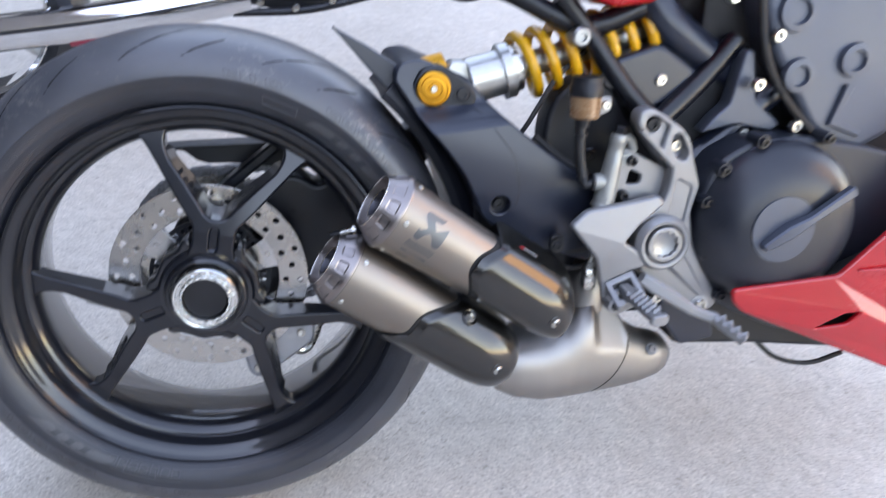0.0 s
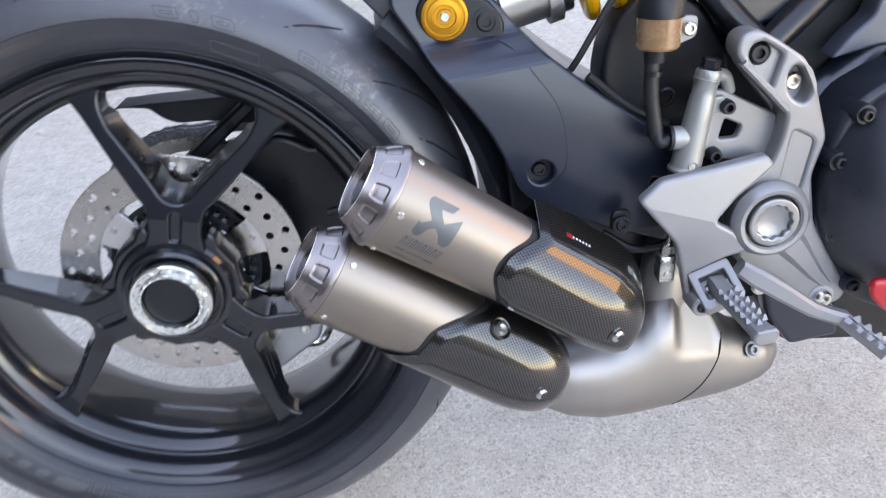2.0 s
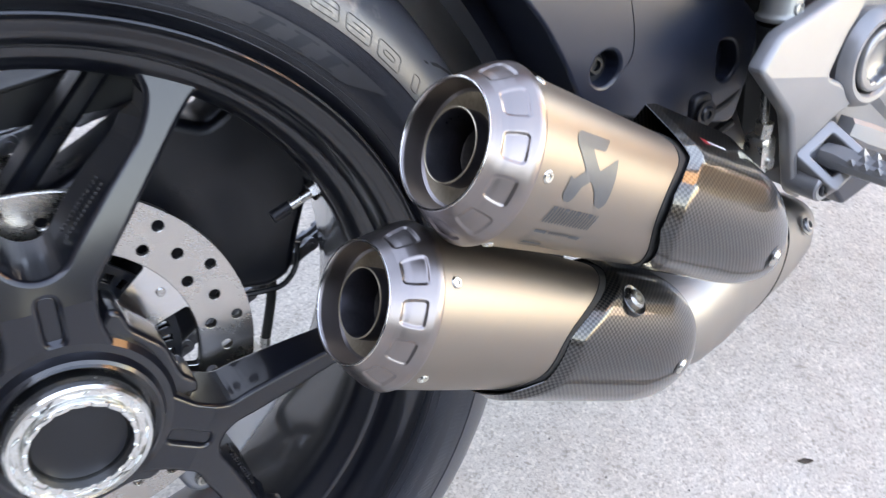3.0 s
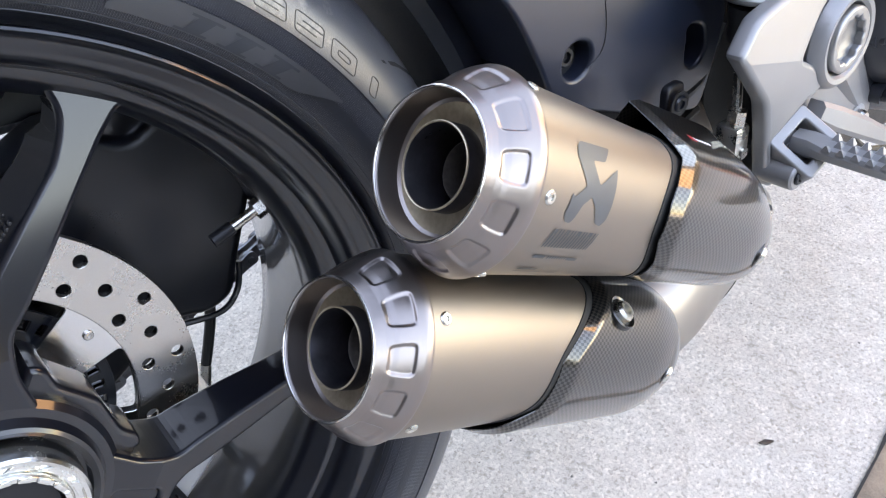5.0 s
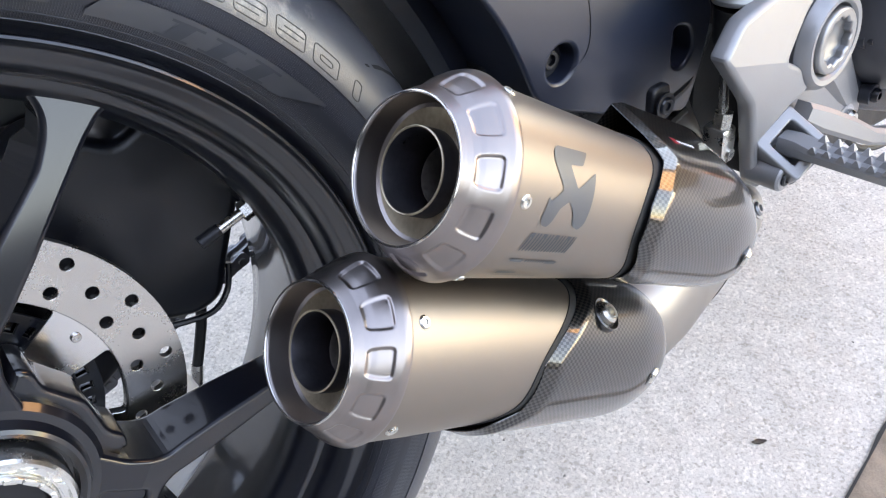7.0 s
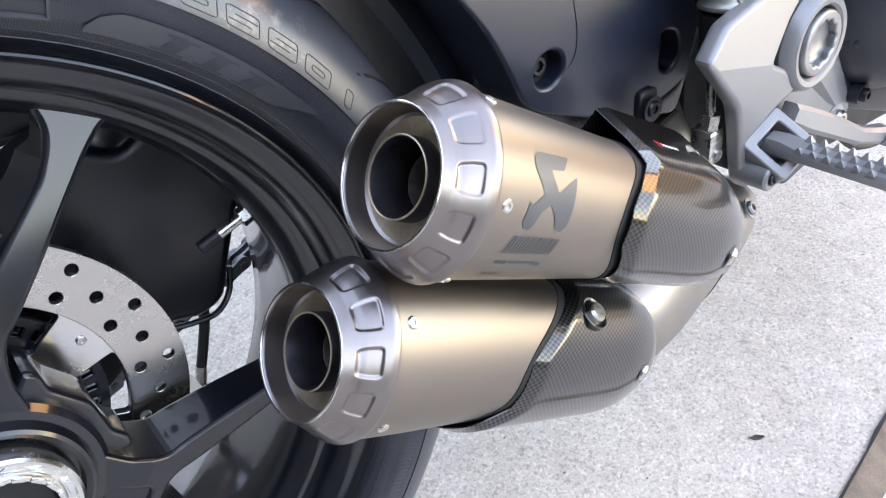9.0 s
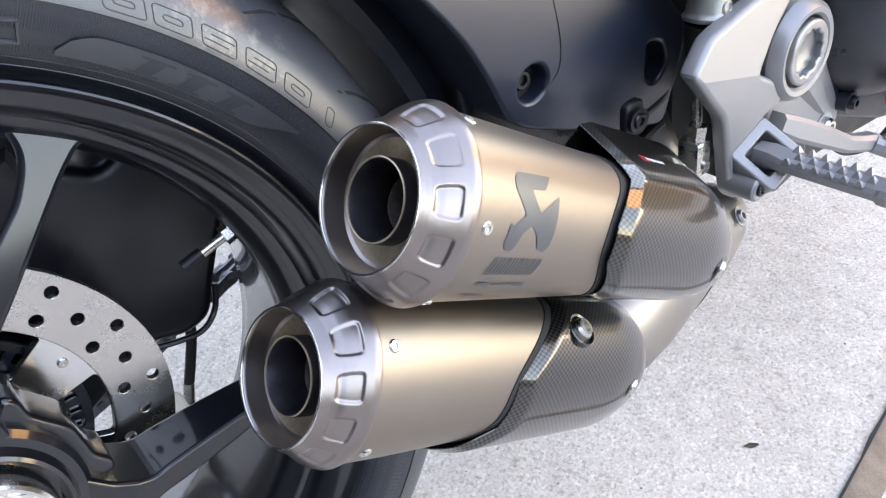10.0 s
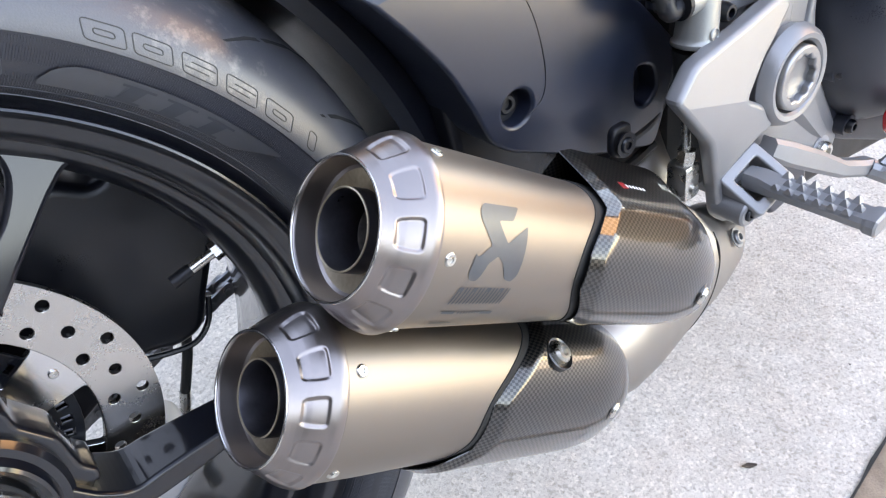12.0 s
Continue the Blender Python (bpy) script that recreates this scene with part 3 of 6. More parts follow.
    bead = to_mesh(box(-0.0032, 0.0032, -0.0866, -0.083, -0.0014, 0.0014, 0.0006), "spring_coil")
    bead.materials.append(NUT)
    for mesh, n, r in ((tooth, 12, 0.0338), (bead, 20, 0.0284)):
        for k in range(n):
            a = 2 * math.pi * k / n
            ob = new(mesh.name, mesh)
            ob.parent = wheel
            ob.matrix_basis = Matrix.Translation((r * math.cos(a), 0, r * math.sin(a))) @ Matrix.Rotation(-a + math.pi / 2, 4, "Y")
    part("axle_cap", solid_lathe([(-0.05, 0.0), (-0.05, 0.0262), (-0.0775, 0.0262), (-0.079, 0.025), (-0.0795, 0.0)], 48), PLASTIC, wheel, "matt black centre cap")
    # valve on the barrel
    bm = tube([(0.192, -0.020, 0.0625), (0.166, -0.020, 0.0565)], 0.0032, 12)
    valve = part("valve", bm, STEEL, wheel, "steel tyre valve with black cap")
    part("valve_nut", tube([(0.1885, -0.020, 0.0617), (0.1825, -0.020, 0.0603)], 0.0062, 6), STEEL, wheel)
    part("valve_cap", tube([(0.167, -0.020, 0.0567), (0.1535, -0.020, 0.0536)], 0.0042, 12), PLASTIC, wheel)


rear_wheel()


def brake_disc():
    out = [circle(0, 0, 0.1235, 96), circle(0, 0, 0.0868, 72)]
    for k in range(32):
        a = radians(k * 11.25 + 7)
        for r in ((0.1135, 0.0955) if k % 2 else (0.1045,)):
            out.append(circle(r * math.cos(a), r * math.sin(a), 0.0038, 12))
    disc = part("brake_disc", plate(out, -0.0135, -0.0085, 0.0004, 1), DISC, moto, "drilled steel brake disc")
    # polished carrier with six windows
    car = [circle(0, 0, 0.0885, 72), circle(0, 0, 0.03, 24)]
    for k in range(6):
        c = -8 + 60 * k
        w = [(0.0862, c + d) for d in range(-16, 17, 4)] + [(0.059, c + d) for d in range(15, -16, -5)]
        car.append(round_poly([(r * math.cos(radians(a)), r * math.sin(radians(a))) for r, a in w], 0.004, 3))
    part("disc_carrier", plate(car, -0.0122, -0.0060, 0.0006), CARRIER, disc, "polished aluminium disc carrier")
    for k in range(6):
        a = radians(k * 60 + 22)
        bolt(disc, aim(0.079 * math.cos(a), -0.0122, 0.079 * math.sin(a), 0, -1, 0), 0.0030, 0.0014, DISC)
    ring = [circle(0, 0, 0.0765, 60), circle(0, 0, 0.053, 48)]
    for k in range(40):
        a = radians(k * 9)
        c, s = math.cos(a), math.sin(a)
        ring.append([(0.064 * c - u * s + v * c, 0.064 * s + u * c + v * s) for u, v in ((-0.0028, 0), (0.0028, 0), (0.0028, 0.007), (-0.0028, 0.007))])
    part("sensor_ring", plate(ring, -0.004, -0.0015, 0.0003, 1), BLACK, disc, "black slotted wheel speed ring")
    part("spacer_collar", lathe([(0.0, 0.058), (0.0, 0.0700), (0.024, 0.0700), (0.024, 0.058)], 72, closed=True), CHROME, disc, "bright turned collar")


brake_disc()


def hub_and_caliper():
    part("hub_carrier", solid_lathe([(0.09, 0.0), (0.09, 0.062), (0.02, 0.066), (0.012, 0.060), (0.012, 0.0)], 64), BLACK, moto)
    o = [(0.030, -0.108), (0.048, -0.098), (0.110, -0.066), (0.132, -0.080), (0.128, -0.108), (0.085, -0.140), (0.052, -0.160), (0.040, -0.152)]
    cal = part("brake_caliper", plate([round_poly(o, 0.010)], 0.002, 0.05, 0.005, 3), GREYALU, moto, "grey cast brake caliper")
    for x, z in ((0.052, -0.142), (0.112, -0.092)):
        bolt(cal, aim(x, 0.002, z, 0, -1, 0), 0.006, 0.005)
    sw = part("left_swingarm_beam", plate([round_poly([(-0.05, 0.05), (-0.03, 0.075), (0.02, 0.095), (0.07, 0.110), (0.105, 0.124), (0.122, 0.120), (0.142, 0.107), (0.158, 0.116), (0.195, 0.118), (0.218, 0.085), (0.203, 0.042), (0.190, 0.018), (0.178, -0.006), (0.170, -0.025), (0.150, -0.030), (0.125, -0.020), (0.06, -0.055), (-0.02, -0.06)], 0.012)], 0.03, 0.085, 0.008, 4), BLACK, moto, "black swingarm beam beside the sprocket")
    part("beam_strut", beam([(0.006, 0.092, 0.0070, 0.030, 0.06), (0.045, 0.124, 0.0070, 0.030, 0.06), (0.090, 0.160, 0.0070, 0.032, 0.06), (0.14, 0.195, 0.0070, 0.036, 0.06)], 0.003), BLACK, sw)
    part("beam_lip", tube([(0.115, 0.034, -0.022), (0.140, 0.031, -0.0285), (0.160, 0.031, -0.0310), (0.174, 0.034, -0.022), (0.181, 0.036, -0.004)], 0.0022, 8), BLACK, sw)
    # brake hose with its metal end
    hose = part("brake_hose", tube([(0.166, 0.07, -0.022), (0.160, 0.075, -0.060), (0.152, 0.078, -0.085), (0.143, 0.08, -0.108)], 0.0042, 10), RUBBER, moto)
    part("hose_fitting", tube([(0.144, 0.08, -0.105), (0.131, 0.08, -0.142), (0.118, 0.075, -0.158), (0.10, 0.06, -0.15)], 0.0048, 10), STEEL, hose)
    # sprocket and chain
    teeth = []
    for k in range(86):
        a = 2 * math.pi * k / 86
        r = 0.1145 if k % 2 else 0.1080
        teeth.append((r * math.cos(a), r * math.sin(a)))
    part("sprocket", plate([teeth, circle(0, 0, 0.091, 48)], 0.098, 0.104, 0.0005, 1), STEEL, moto)
    chain = part("drive_chain", tube([(0.0, 0.101, 0.1130), (0.1, 0.101, 0.1200), (0.55, 0.101, 0.150)], 0.0022, 6), CHAIN, moto, "dull steel drive chain")
    wide = plate([round_poly([(-0.0145, -0.0065), (-0.003, -0.0052), (0.003, -0.0052), (0.0145, -0.0065), (0.0145, 0.0065), (0.003, 0.0052), (-0.003, 0.0052), (-0.0145, 0.0065)], 0.006, 4)], -0.0015, 0.0015, 0.0004, 1)
    link = to_mesh(wide, "chain_link")
    link.materials.append(CHAIN)
    pin = to_mesh(solid_lathe([(-0.011, 0.0), (-0.0115, 0.0030), (0.0115, 0.0030), (0.011, 0.0)], 10), "chain_pin")
    pin.materials.append(CHAIN)
    path = []
    top, bot = (0.55, 0.150), (0.55, 0.075)
    n = 34
    for k in range(n):
        path.append((0.012 + (top[0] - 0.012) * (1 - k / n), 0.1135 + (top[1] - 0.1135) * (1 - k / n)))
    for k in range(22):
        a = radians(84 + k * 8.5)
        path.append((0.1135 * math.cos(a), 0.1135 * math.sin(a)))
    for k in range(n):
        path.append((0.02 + (bot[0] - 0.02) * k / n, -0.1125 + (bot[1] + 0.1125) * k / n))
    for i, (p, q) in enumerate(zip(path, path[1:])):
        d = Vector((q[0] - p[0], 0, q[1] - p[1]))
        ang = math.atan2(d.z, d.x)
        for y in ((0.0935, 0.1085) if i % 2 else (0.0965, 0.1055)):
            ob = new("chain_link", link)
            ob.parent = chain
            ob.matrix_basis = Matrix.Translation(((p[0] + q[0]) / 2, y, (p[1] + q[1]) / 2)) @ Matrix.Rotation(-ang, 4, "Y")
        ob = new("chain_pin", pin)
        ob.parent = chain
        ob.matrix_basis = Matrix.Translation((p[0], 0.101, p[1]))
    g = [(-0.0658, 0.1482), (-0.0320, 0.1448), (-0.0173, 0.1322), (-0.0033, 0.1269), (0.0282, 0.1274), (0.0453, 0.1249), (0.11, 0.118), (0.33, 0.125), (0.33, 0.172), (0.30, 0.171), (0.08, 0.1530), (-0.031, 0.1500)]
    part("chain_guard", plate([round_poly(g, 0.004)], 0.085, 0.092, 0.001), PLASTIC, moto, "black plastic chain guard")
    part("chain_guard_top", plate([round_poly([(-0.0655, 0.1483), (-0.031, 0.1512), (0.08, 0.1545), (0.30, 0.174), (0.30, 0.170), (0.08, 0.1515), (-0.031, 0.1485)], 0.001)], 0.082, 0.125, 0.0008), PLASTIC, moto)


hub_and_caliper()

# ---- exhaust ----
AXD = Vector((0.12, 0.0046, -0.0805)).normalized()
UP0, LO0 = Vector((0.2, -0.191, 0.1455)), Vector((0.2, -0.173, 0.040))


def axis_frame(origin):
    """Local Y runs forward along the silencer, local X faces outward, local Z up."""
    y = AXD
    x = y.cross(Vector((0, 0, 1))).normalized()
    z = x.cross(y)
    m = Matrix((x, y, z)).transposed().to_4x4()
    m.translation = origin
    return m


OV_A, OV_B = 0.0365, 0.0425


def oval(s, phi, add=0.0):
    """A point of the oval barrel, s metres forward, phi degrees up from the outer side."""
    k = 1 - 0.9 * max(s, -0.04) if s > 0 else 1.0
    p = radians(phi)
    a, b = OV_A * k + add, OV_B * k + add
    c, d = math.cos(p), math.sin(p)
    r = 1 / math.sqrt((c / a) ** 2 + (d / b) ** 2)
    return Vector((r * c, s, r * d))


def end_cap(s0, body):
    """Stamped cone from the oval barrel to a round mouth, with twelve pressed windows."""
    # (along, round radius, oval share)
    prof = [(0.0255, 0.0420, 1.0), (0.0250, 0.0436, 1.0), (0.0232, 0.0440, 1.0), (0.0205, 0.0431, 1.0), (0.0185, 0.0421, 0.97), (0.0140, 0.0397, 0.85), (0.0095, 0.0368, 0.65), (0.0075, 0.0353, 0.55), (0.0045, 0.0332, 0.35), (0.0020, 0.0318, 0.2), (0.0004, 0.0309, 0.08), (-0.0004, 0.0303, 0.0), (0.0002, 0.0297, 0.0), (0.0012, 0.0293, 0.0)]
    segs = 396
    n_win = 11
    rings = []
    # rows are refined across the pressed windows
    fine = []
    for (a, b) in zip(prof, prof[1:]):
        steps = 8 if 0.0019 < a[0] <= 0.0205 and a[1] > 0.031 else 1
        for j in range(steps):
            u = j / steps
            fine.append(tuple(x + (y - x) * u for x, y in zip(a, b)))
    fine.append(prof[-1])
    for k in range(segs):
        t = 360 * k / segs
        ring = []
        for s, r, o in fine:
            ra = r * (1 - o * (1 - OV_A / OV_B))
            c, d = math.cos(radians(t)), math.sin(radians(t))
            rr = 1 / math.sqrt((c / ra) ** 2 + (d / r) ** 2)
            if 0.003 < s < 0.0190 and r > 0.0318:
                w = (((t - 18.5) * n_win / 360 + 0.5) % 1.0 - 0.5) * 2  # -1..1 across a window
                win = 0.70 - 12.0 * max(0.0, 0.0110 - s)
                corner = 0.12 * max(0.0, abs(s - 0.0112) / 0.0060 - 0.55) ** 2 * 5
                e1 = min(1.0, max(0.0, (win - corner - abs(w)) / 0.14))
                e1 = e1 * e1 * (3 - 2 * e1)
                e2 = min(1.0, max(0.0, (0.0062 - abs(s - 0.0112)) / 0.0014))
                e2 = e2 * e2 * (3 - 2 * e2)
                dent = 0.00075 * e1 * e2
                rr -= dent
                s += dent * 0.8
            ring.append(Vector((rr * c, s + s0, rr * d)))
        rings.append(ring)
    cap = part("end_cap", rings_bm(rings, closed=False, caps=False, loop=True), CAP, body, "stamped stainless end cap with pressed recesses", sharp=50)
    part("mouth_lip", lathe([(s0 - 0.0004 + 0.0007 * math.cos(radians(t)), 0.0300 + 0.0007 * math.sin(radians(t))) for t in range(0, 360, 45)], 96, closed=True), LIP, body)
    part("cap_liner", lathe([(s0 + 0.0115, 0.0262), (s0 + 0.0122, 0.0240), (s0 + 0.0128, 0.0205), (s0 + 0.0130, 0.0176)], 64), CAPIN, body, "straw-tinted inner cone")
    part("cap_wall", lathe([(s0 + 0.0008, 0.0294), (s0 + 0.0040, 0.0291), (s0 + 0.0085, 0.0284), (s0 + 0.0105, 0.0276), (s0 + 0.0115, 0.0262)], 64), CAP, body)
    part("tail_pipe", lathe([(s0 + 0.0215, 0.0180), (s0 + 0.0048, 0.0178), (s0 + 0.0040, 0.0173), (s0 + 0.0048, 0.0168), (s0 + 0.030, 0.0166)], 56), CAPIN2, body, "blue-black outlet pipe")
    part("pipe_lip", lathe([(s0 + 0.0040 + 0.0005 * math.cos(radians(t)), 0.0173 + 0.0005 * math.sin(radians(t))) for t in range(0, 360, 60)], 64, closed=True), CAPIN, body)
    part("inner_pipe", lathe([(s0 + 0.030, 0.0166), (s0 + 0.0225, 0.0130), (s0 + 0.0220, 0.0125), (s0 + 0.0230, 0.0120), (s0 + 0.075, 0.0118), (s0 + 0.076, 0.0)], 48), SOOT, body)
    rings = []
    for k in range(96):
        t = 360 * k / 96
        rings.append([oval(s0 + 0.0244, t, -0.0002), oval(s0 + 0.0246, t, 0.00035), oval(s0 + 0.0256, t, 0.00035), oval(s0 + 0.0258, t, -0.0002)])
    part("cap_seam", rings_bm(rings, closed=False, caps=False, loop=True), DARK, body)


def emblem(body, m):
    """Etched two-stroke emblem and plain bars for the wording, lying on the barrel."""
    def wrap(cells):
        bm = bmesh.new()
        for quad in cells:
            rows = []
            for j in range(5):
                v = j / 4
                row = []
                for i in range(4):
                    u = i / 3
                    s = (quad[0][0] * (1 - u) + quad[1][0] * u) * (1 - v) + (quad[3][0] * (1 - u) + quad[2][0] * u) * v
                    p = (quad[0][1] * (1 - u) + quad[1][1] * u) * (1 - v) + (quad[3][1] * (1 - u) + quad[2][1] * u) * v
                    row.append(oval(s, p, 0.00028))
                rows.append(row)
            rings_bm(rows, closed=False, caps=False, bm=bm)
        return bm
    logo = [(0.0399, 40), (0.0422, 44), (0.0650, 45), (0.0610, 35), (0.0516, 34), (0.0544, 27), (0.0583, 19), (0.0712, 33), (0.0710, 21), (0.0704, 6), (0.0696, -4), (0.0667, -9), (0.0617, -7), (0.0581, 4), (0.0536, 10), (0.0484, 4), (0.0461, -5), (0.0440, -9.5), (0.0401, -9), (0.0379, -4), (0.0387, 2), (0.0391, 11), (0.0415, 8), (0.0483, 17), (0.0433, 27), (0.0402, 34)]
    bm = bmesh.new()
    f = bm.faces.new([bm.verts.new((s * 0.001, 0, p * 0.001)) for s, p in round_poly([(a * 1000, b * 0.6) for a, b in logo], 1.2, 3)])
    for k in range(-6, 30, 2):
        bmesh.ops.bisect_plane(bm, geom=list(bm.verts) + list(bm.edges) + list(bm.faces), plane_co=(0, 0, k * 0.001), plane_no=(0, 0, 1))
    bmesh.ops.triangulate(bm, faces=bm.faces)
    for v in bm.verts:
        v.co = oval(v.co.x, v.co.z / 0.0006, 0.00025)
    part("emblem", bm, ETCH, body, "dark etched emblem shape")
    words = []
    for k in range(8):
        s = 0.0368 + k * 0.0043
        lean = 0.0016
        words += [[(s + lean * 0, -14.5), (s + 0.0009, -14.5), (s + 0.0009 - lean, -29), (s - lean, -29)], [(s + 0.0020, -14.5), (s + 0.0029, -14.5), (s + 0.0029 - lean, -29), (s + 0.0020 - lean, -29)]]
        if k % 2 == 0:
            words.append([(s + 0.0009, -14.5), (s + 0.0020, -14.5), (s + 0.0019, -18), (s + 0.0008, -18)])
    tagged(part("etched_wording", wrap(words), ETCH, body), kind="stuff")
    small = [[(0.036, -36.2), (0.044, -36.6), (0.044, -39.5), (0.036, -39)], [(0.0605, -37.2), (0.0685, -37.6), (0.0685, -40.5), (0.0605, -40)]]
    small += [[(0.046 + k * 0.0018, -36.8), (0.047 + k * 0.0018, -36.8), (0.047 + k * 0.0018, -39.4), (0.046 + k * 0.0018, -39.4)] for k in range(8)]
    small += [[(0.0370, -50.5), (0.0500, -51.0), (0.0500, -53.6), (0.0365, -53)], [(0.0365, -55), (0.068, -57), (0.068, -58), (0.0365, -56)]]
    tagged(part("etched_small_print", wrap(small), ETCH, body), kind="stuff")


def silencer(origin, s_joint, s_end, label, marks):
    m = axis_frame(origin)
    rings = []
    segs = 96
    for k in range(segs):
        t = 360 * k / segs
        rings.append([oval(s, t) for s in (s_joint - 0.0005, s_joint + 0.001, s_joint + 0.03, s_joint + 0.07, s_end)])
    body = part("silencer", rings_bm(rings, closed=False, caps=False, loop=True), TITAN, moto, label, at=m)
    end_cap(s_joint - 0.0245, body)
    for phi in (5, 77, -67, 149, -139) if marks else (44, -38, 116, -110, 184):
        p = oval(s_joint + 0.0085, phi)
        n = Vector((p.x / OV_A ** 2, 0, p.z / OV_B ** 2)).normalized()
        rv = part("rivet", solid_lathe([(0.0005, 0.0), (0.0005, 0.0031), (-0.0002, 0.0031), (-0.0009, 0.0024), (-0.0009, 0.0014), (-0.0002, 0.0013), (-0.0002, 0.0)], 20), STEEL, body, at=aim(p.x, p.y, p.z, n.x, n.y, n.z))
    if marks:
        emblem(body, m)
    return body


silencer(UP0, 0.0165, 0.19, "brushed titanium silencer with dark etched emblem", True)
silencer(LO0, -0.047, 0.12, "brushed titanium silencer, plain barrel", False)


def shield(origin, section, edge, s_dome, s_end, label, centre, tail):
    """A carbon shell: a faceted section drawn along the barrel, a slanted rear edge and a bullet nose.
    edge: section parameter -> where the shell begins."""
    m = axis_frame(origin)
    pts = []
    section = section[:1] + round_poly(section, 0.0075, 4)[5:]
    for p, q in zip(section, section[1:] + section[:1]):
        d = (Vector(q) - Vector(p)).length
        for k in range(max(1, round(d / 0.004))):
            u = k / max(1, round(d / 0.004))
            pts.append((p[0] + (q[0] - p[0]) * u, p[1] + (q[1] - p[1]) * u))
    n = len(pts)
    arc = [0.0]
    for i in range(n):
        arc.append(arc[-1] + (Vector(pts[(i + 1) % n]) - Vector(pts[i])).length)
    cx, cz = centre
    bm = bmesh.new()
    uvl = bm.loops.layers.uv.new("UVMap")
    rows = []
    for k in range(30):
        row = []
        for i in range(n):
            x, z = pts[i]
            s0 = edge(x, z)
            if k == 0:
                e, s, dx, dz = 0.918, s0 + 0.022, 0, 0
            elif k == 1:
                e, s, dx, dz = 0.918, s0, 0, 0
            elif k == 2:
                e, s, dx, dz = 0.930, s0 + 0.0003, 0, 0
            elif k == 3:
                e, s, dx, dz = 0.992, s0 + 0.0088, 0, 0
            elif k == 4:
                e, s, dx, dz = 1.0, s0 + 0.0100, 0, 0
            elif k < 12:
                u = (k - 4) / 7
                e, s, dx, dz = 1.0, s0 + 0.0100 + (s_dome - s0 - 0.0100) * (0.06 + 0.94 * (u - 1 / 7) / (6 / 7)), 0, 0
            else:
                u = (k - 11) / 18
                v = math.sin(u * math.pi / 2)
                e = max(0.30, math.cos(u * math.pi / 2) ** 0.62)
                s = s_dome + (s_end - s_dome) * v
                dx, dz = tail[0] * u * u, tail[1] * u * u
            fin = min(1.0, max(0.65, (x + 0.0154) / 0.036)) if z > 0.030 else 1.0
            if k < 5:
                e = 1 - (1 - e) * fin - (0.030 if k == 0 else 0.012 if k == 1 and fin < 0.5 else 0.0)
            px, pz = cx + (x - cx) * e + dx, cz + (z - cz) * e + dz
            us = s
            row.append((bm.verts.new((px, s, pz)), us, arc[i]))
        rows.append(row)
    for a, b in zip(rows, rows[1:]):
        for i in range(n):
            j = (i + 1) % n
            f = bm.faces.new((a[i][0], a[j][0], b[j][0], b[i][0]))
            for lp, (vv, s, _), t in zip(f.loops, (a[i], a[j], b[j], b[i]), (arc[i], arc[i + 1], arc[i + 1], arc[i])):
                lp[uvl].uv = (s, t)
    bm.faces.new([r[0] for r in rows[-1]])
    ob = part("heat_shield", bm, CARBON, moto, label, sharp=26, at=m)
    for ed in ob.data.edges:
        i, j = ed.vertices
        if i // n == j // n and 1 <= i // n <= 3:
            ed.use_edge_sharp = True
    return ob


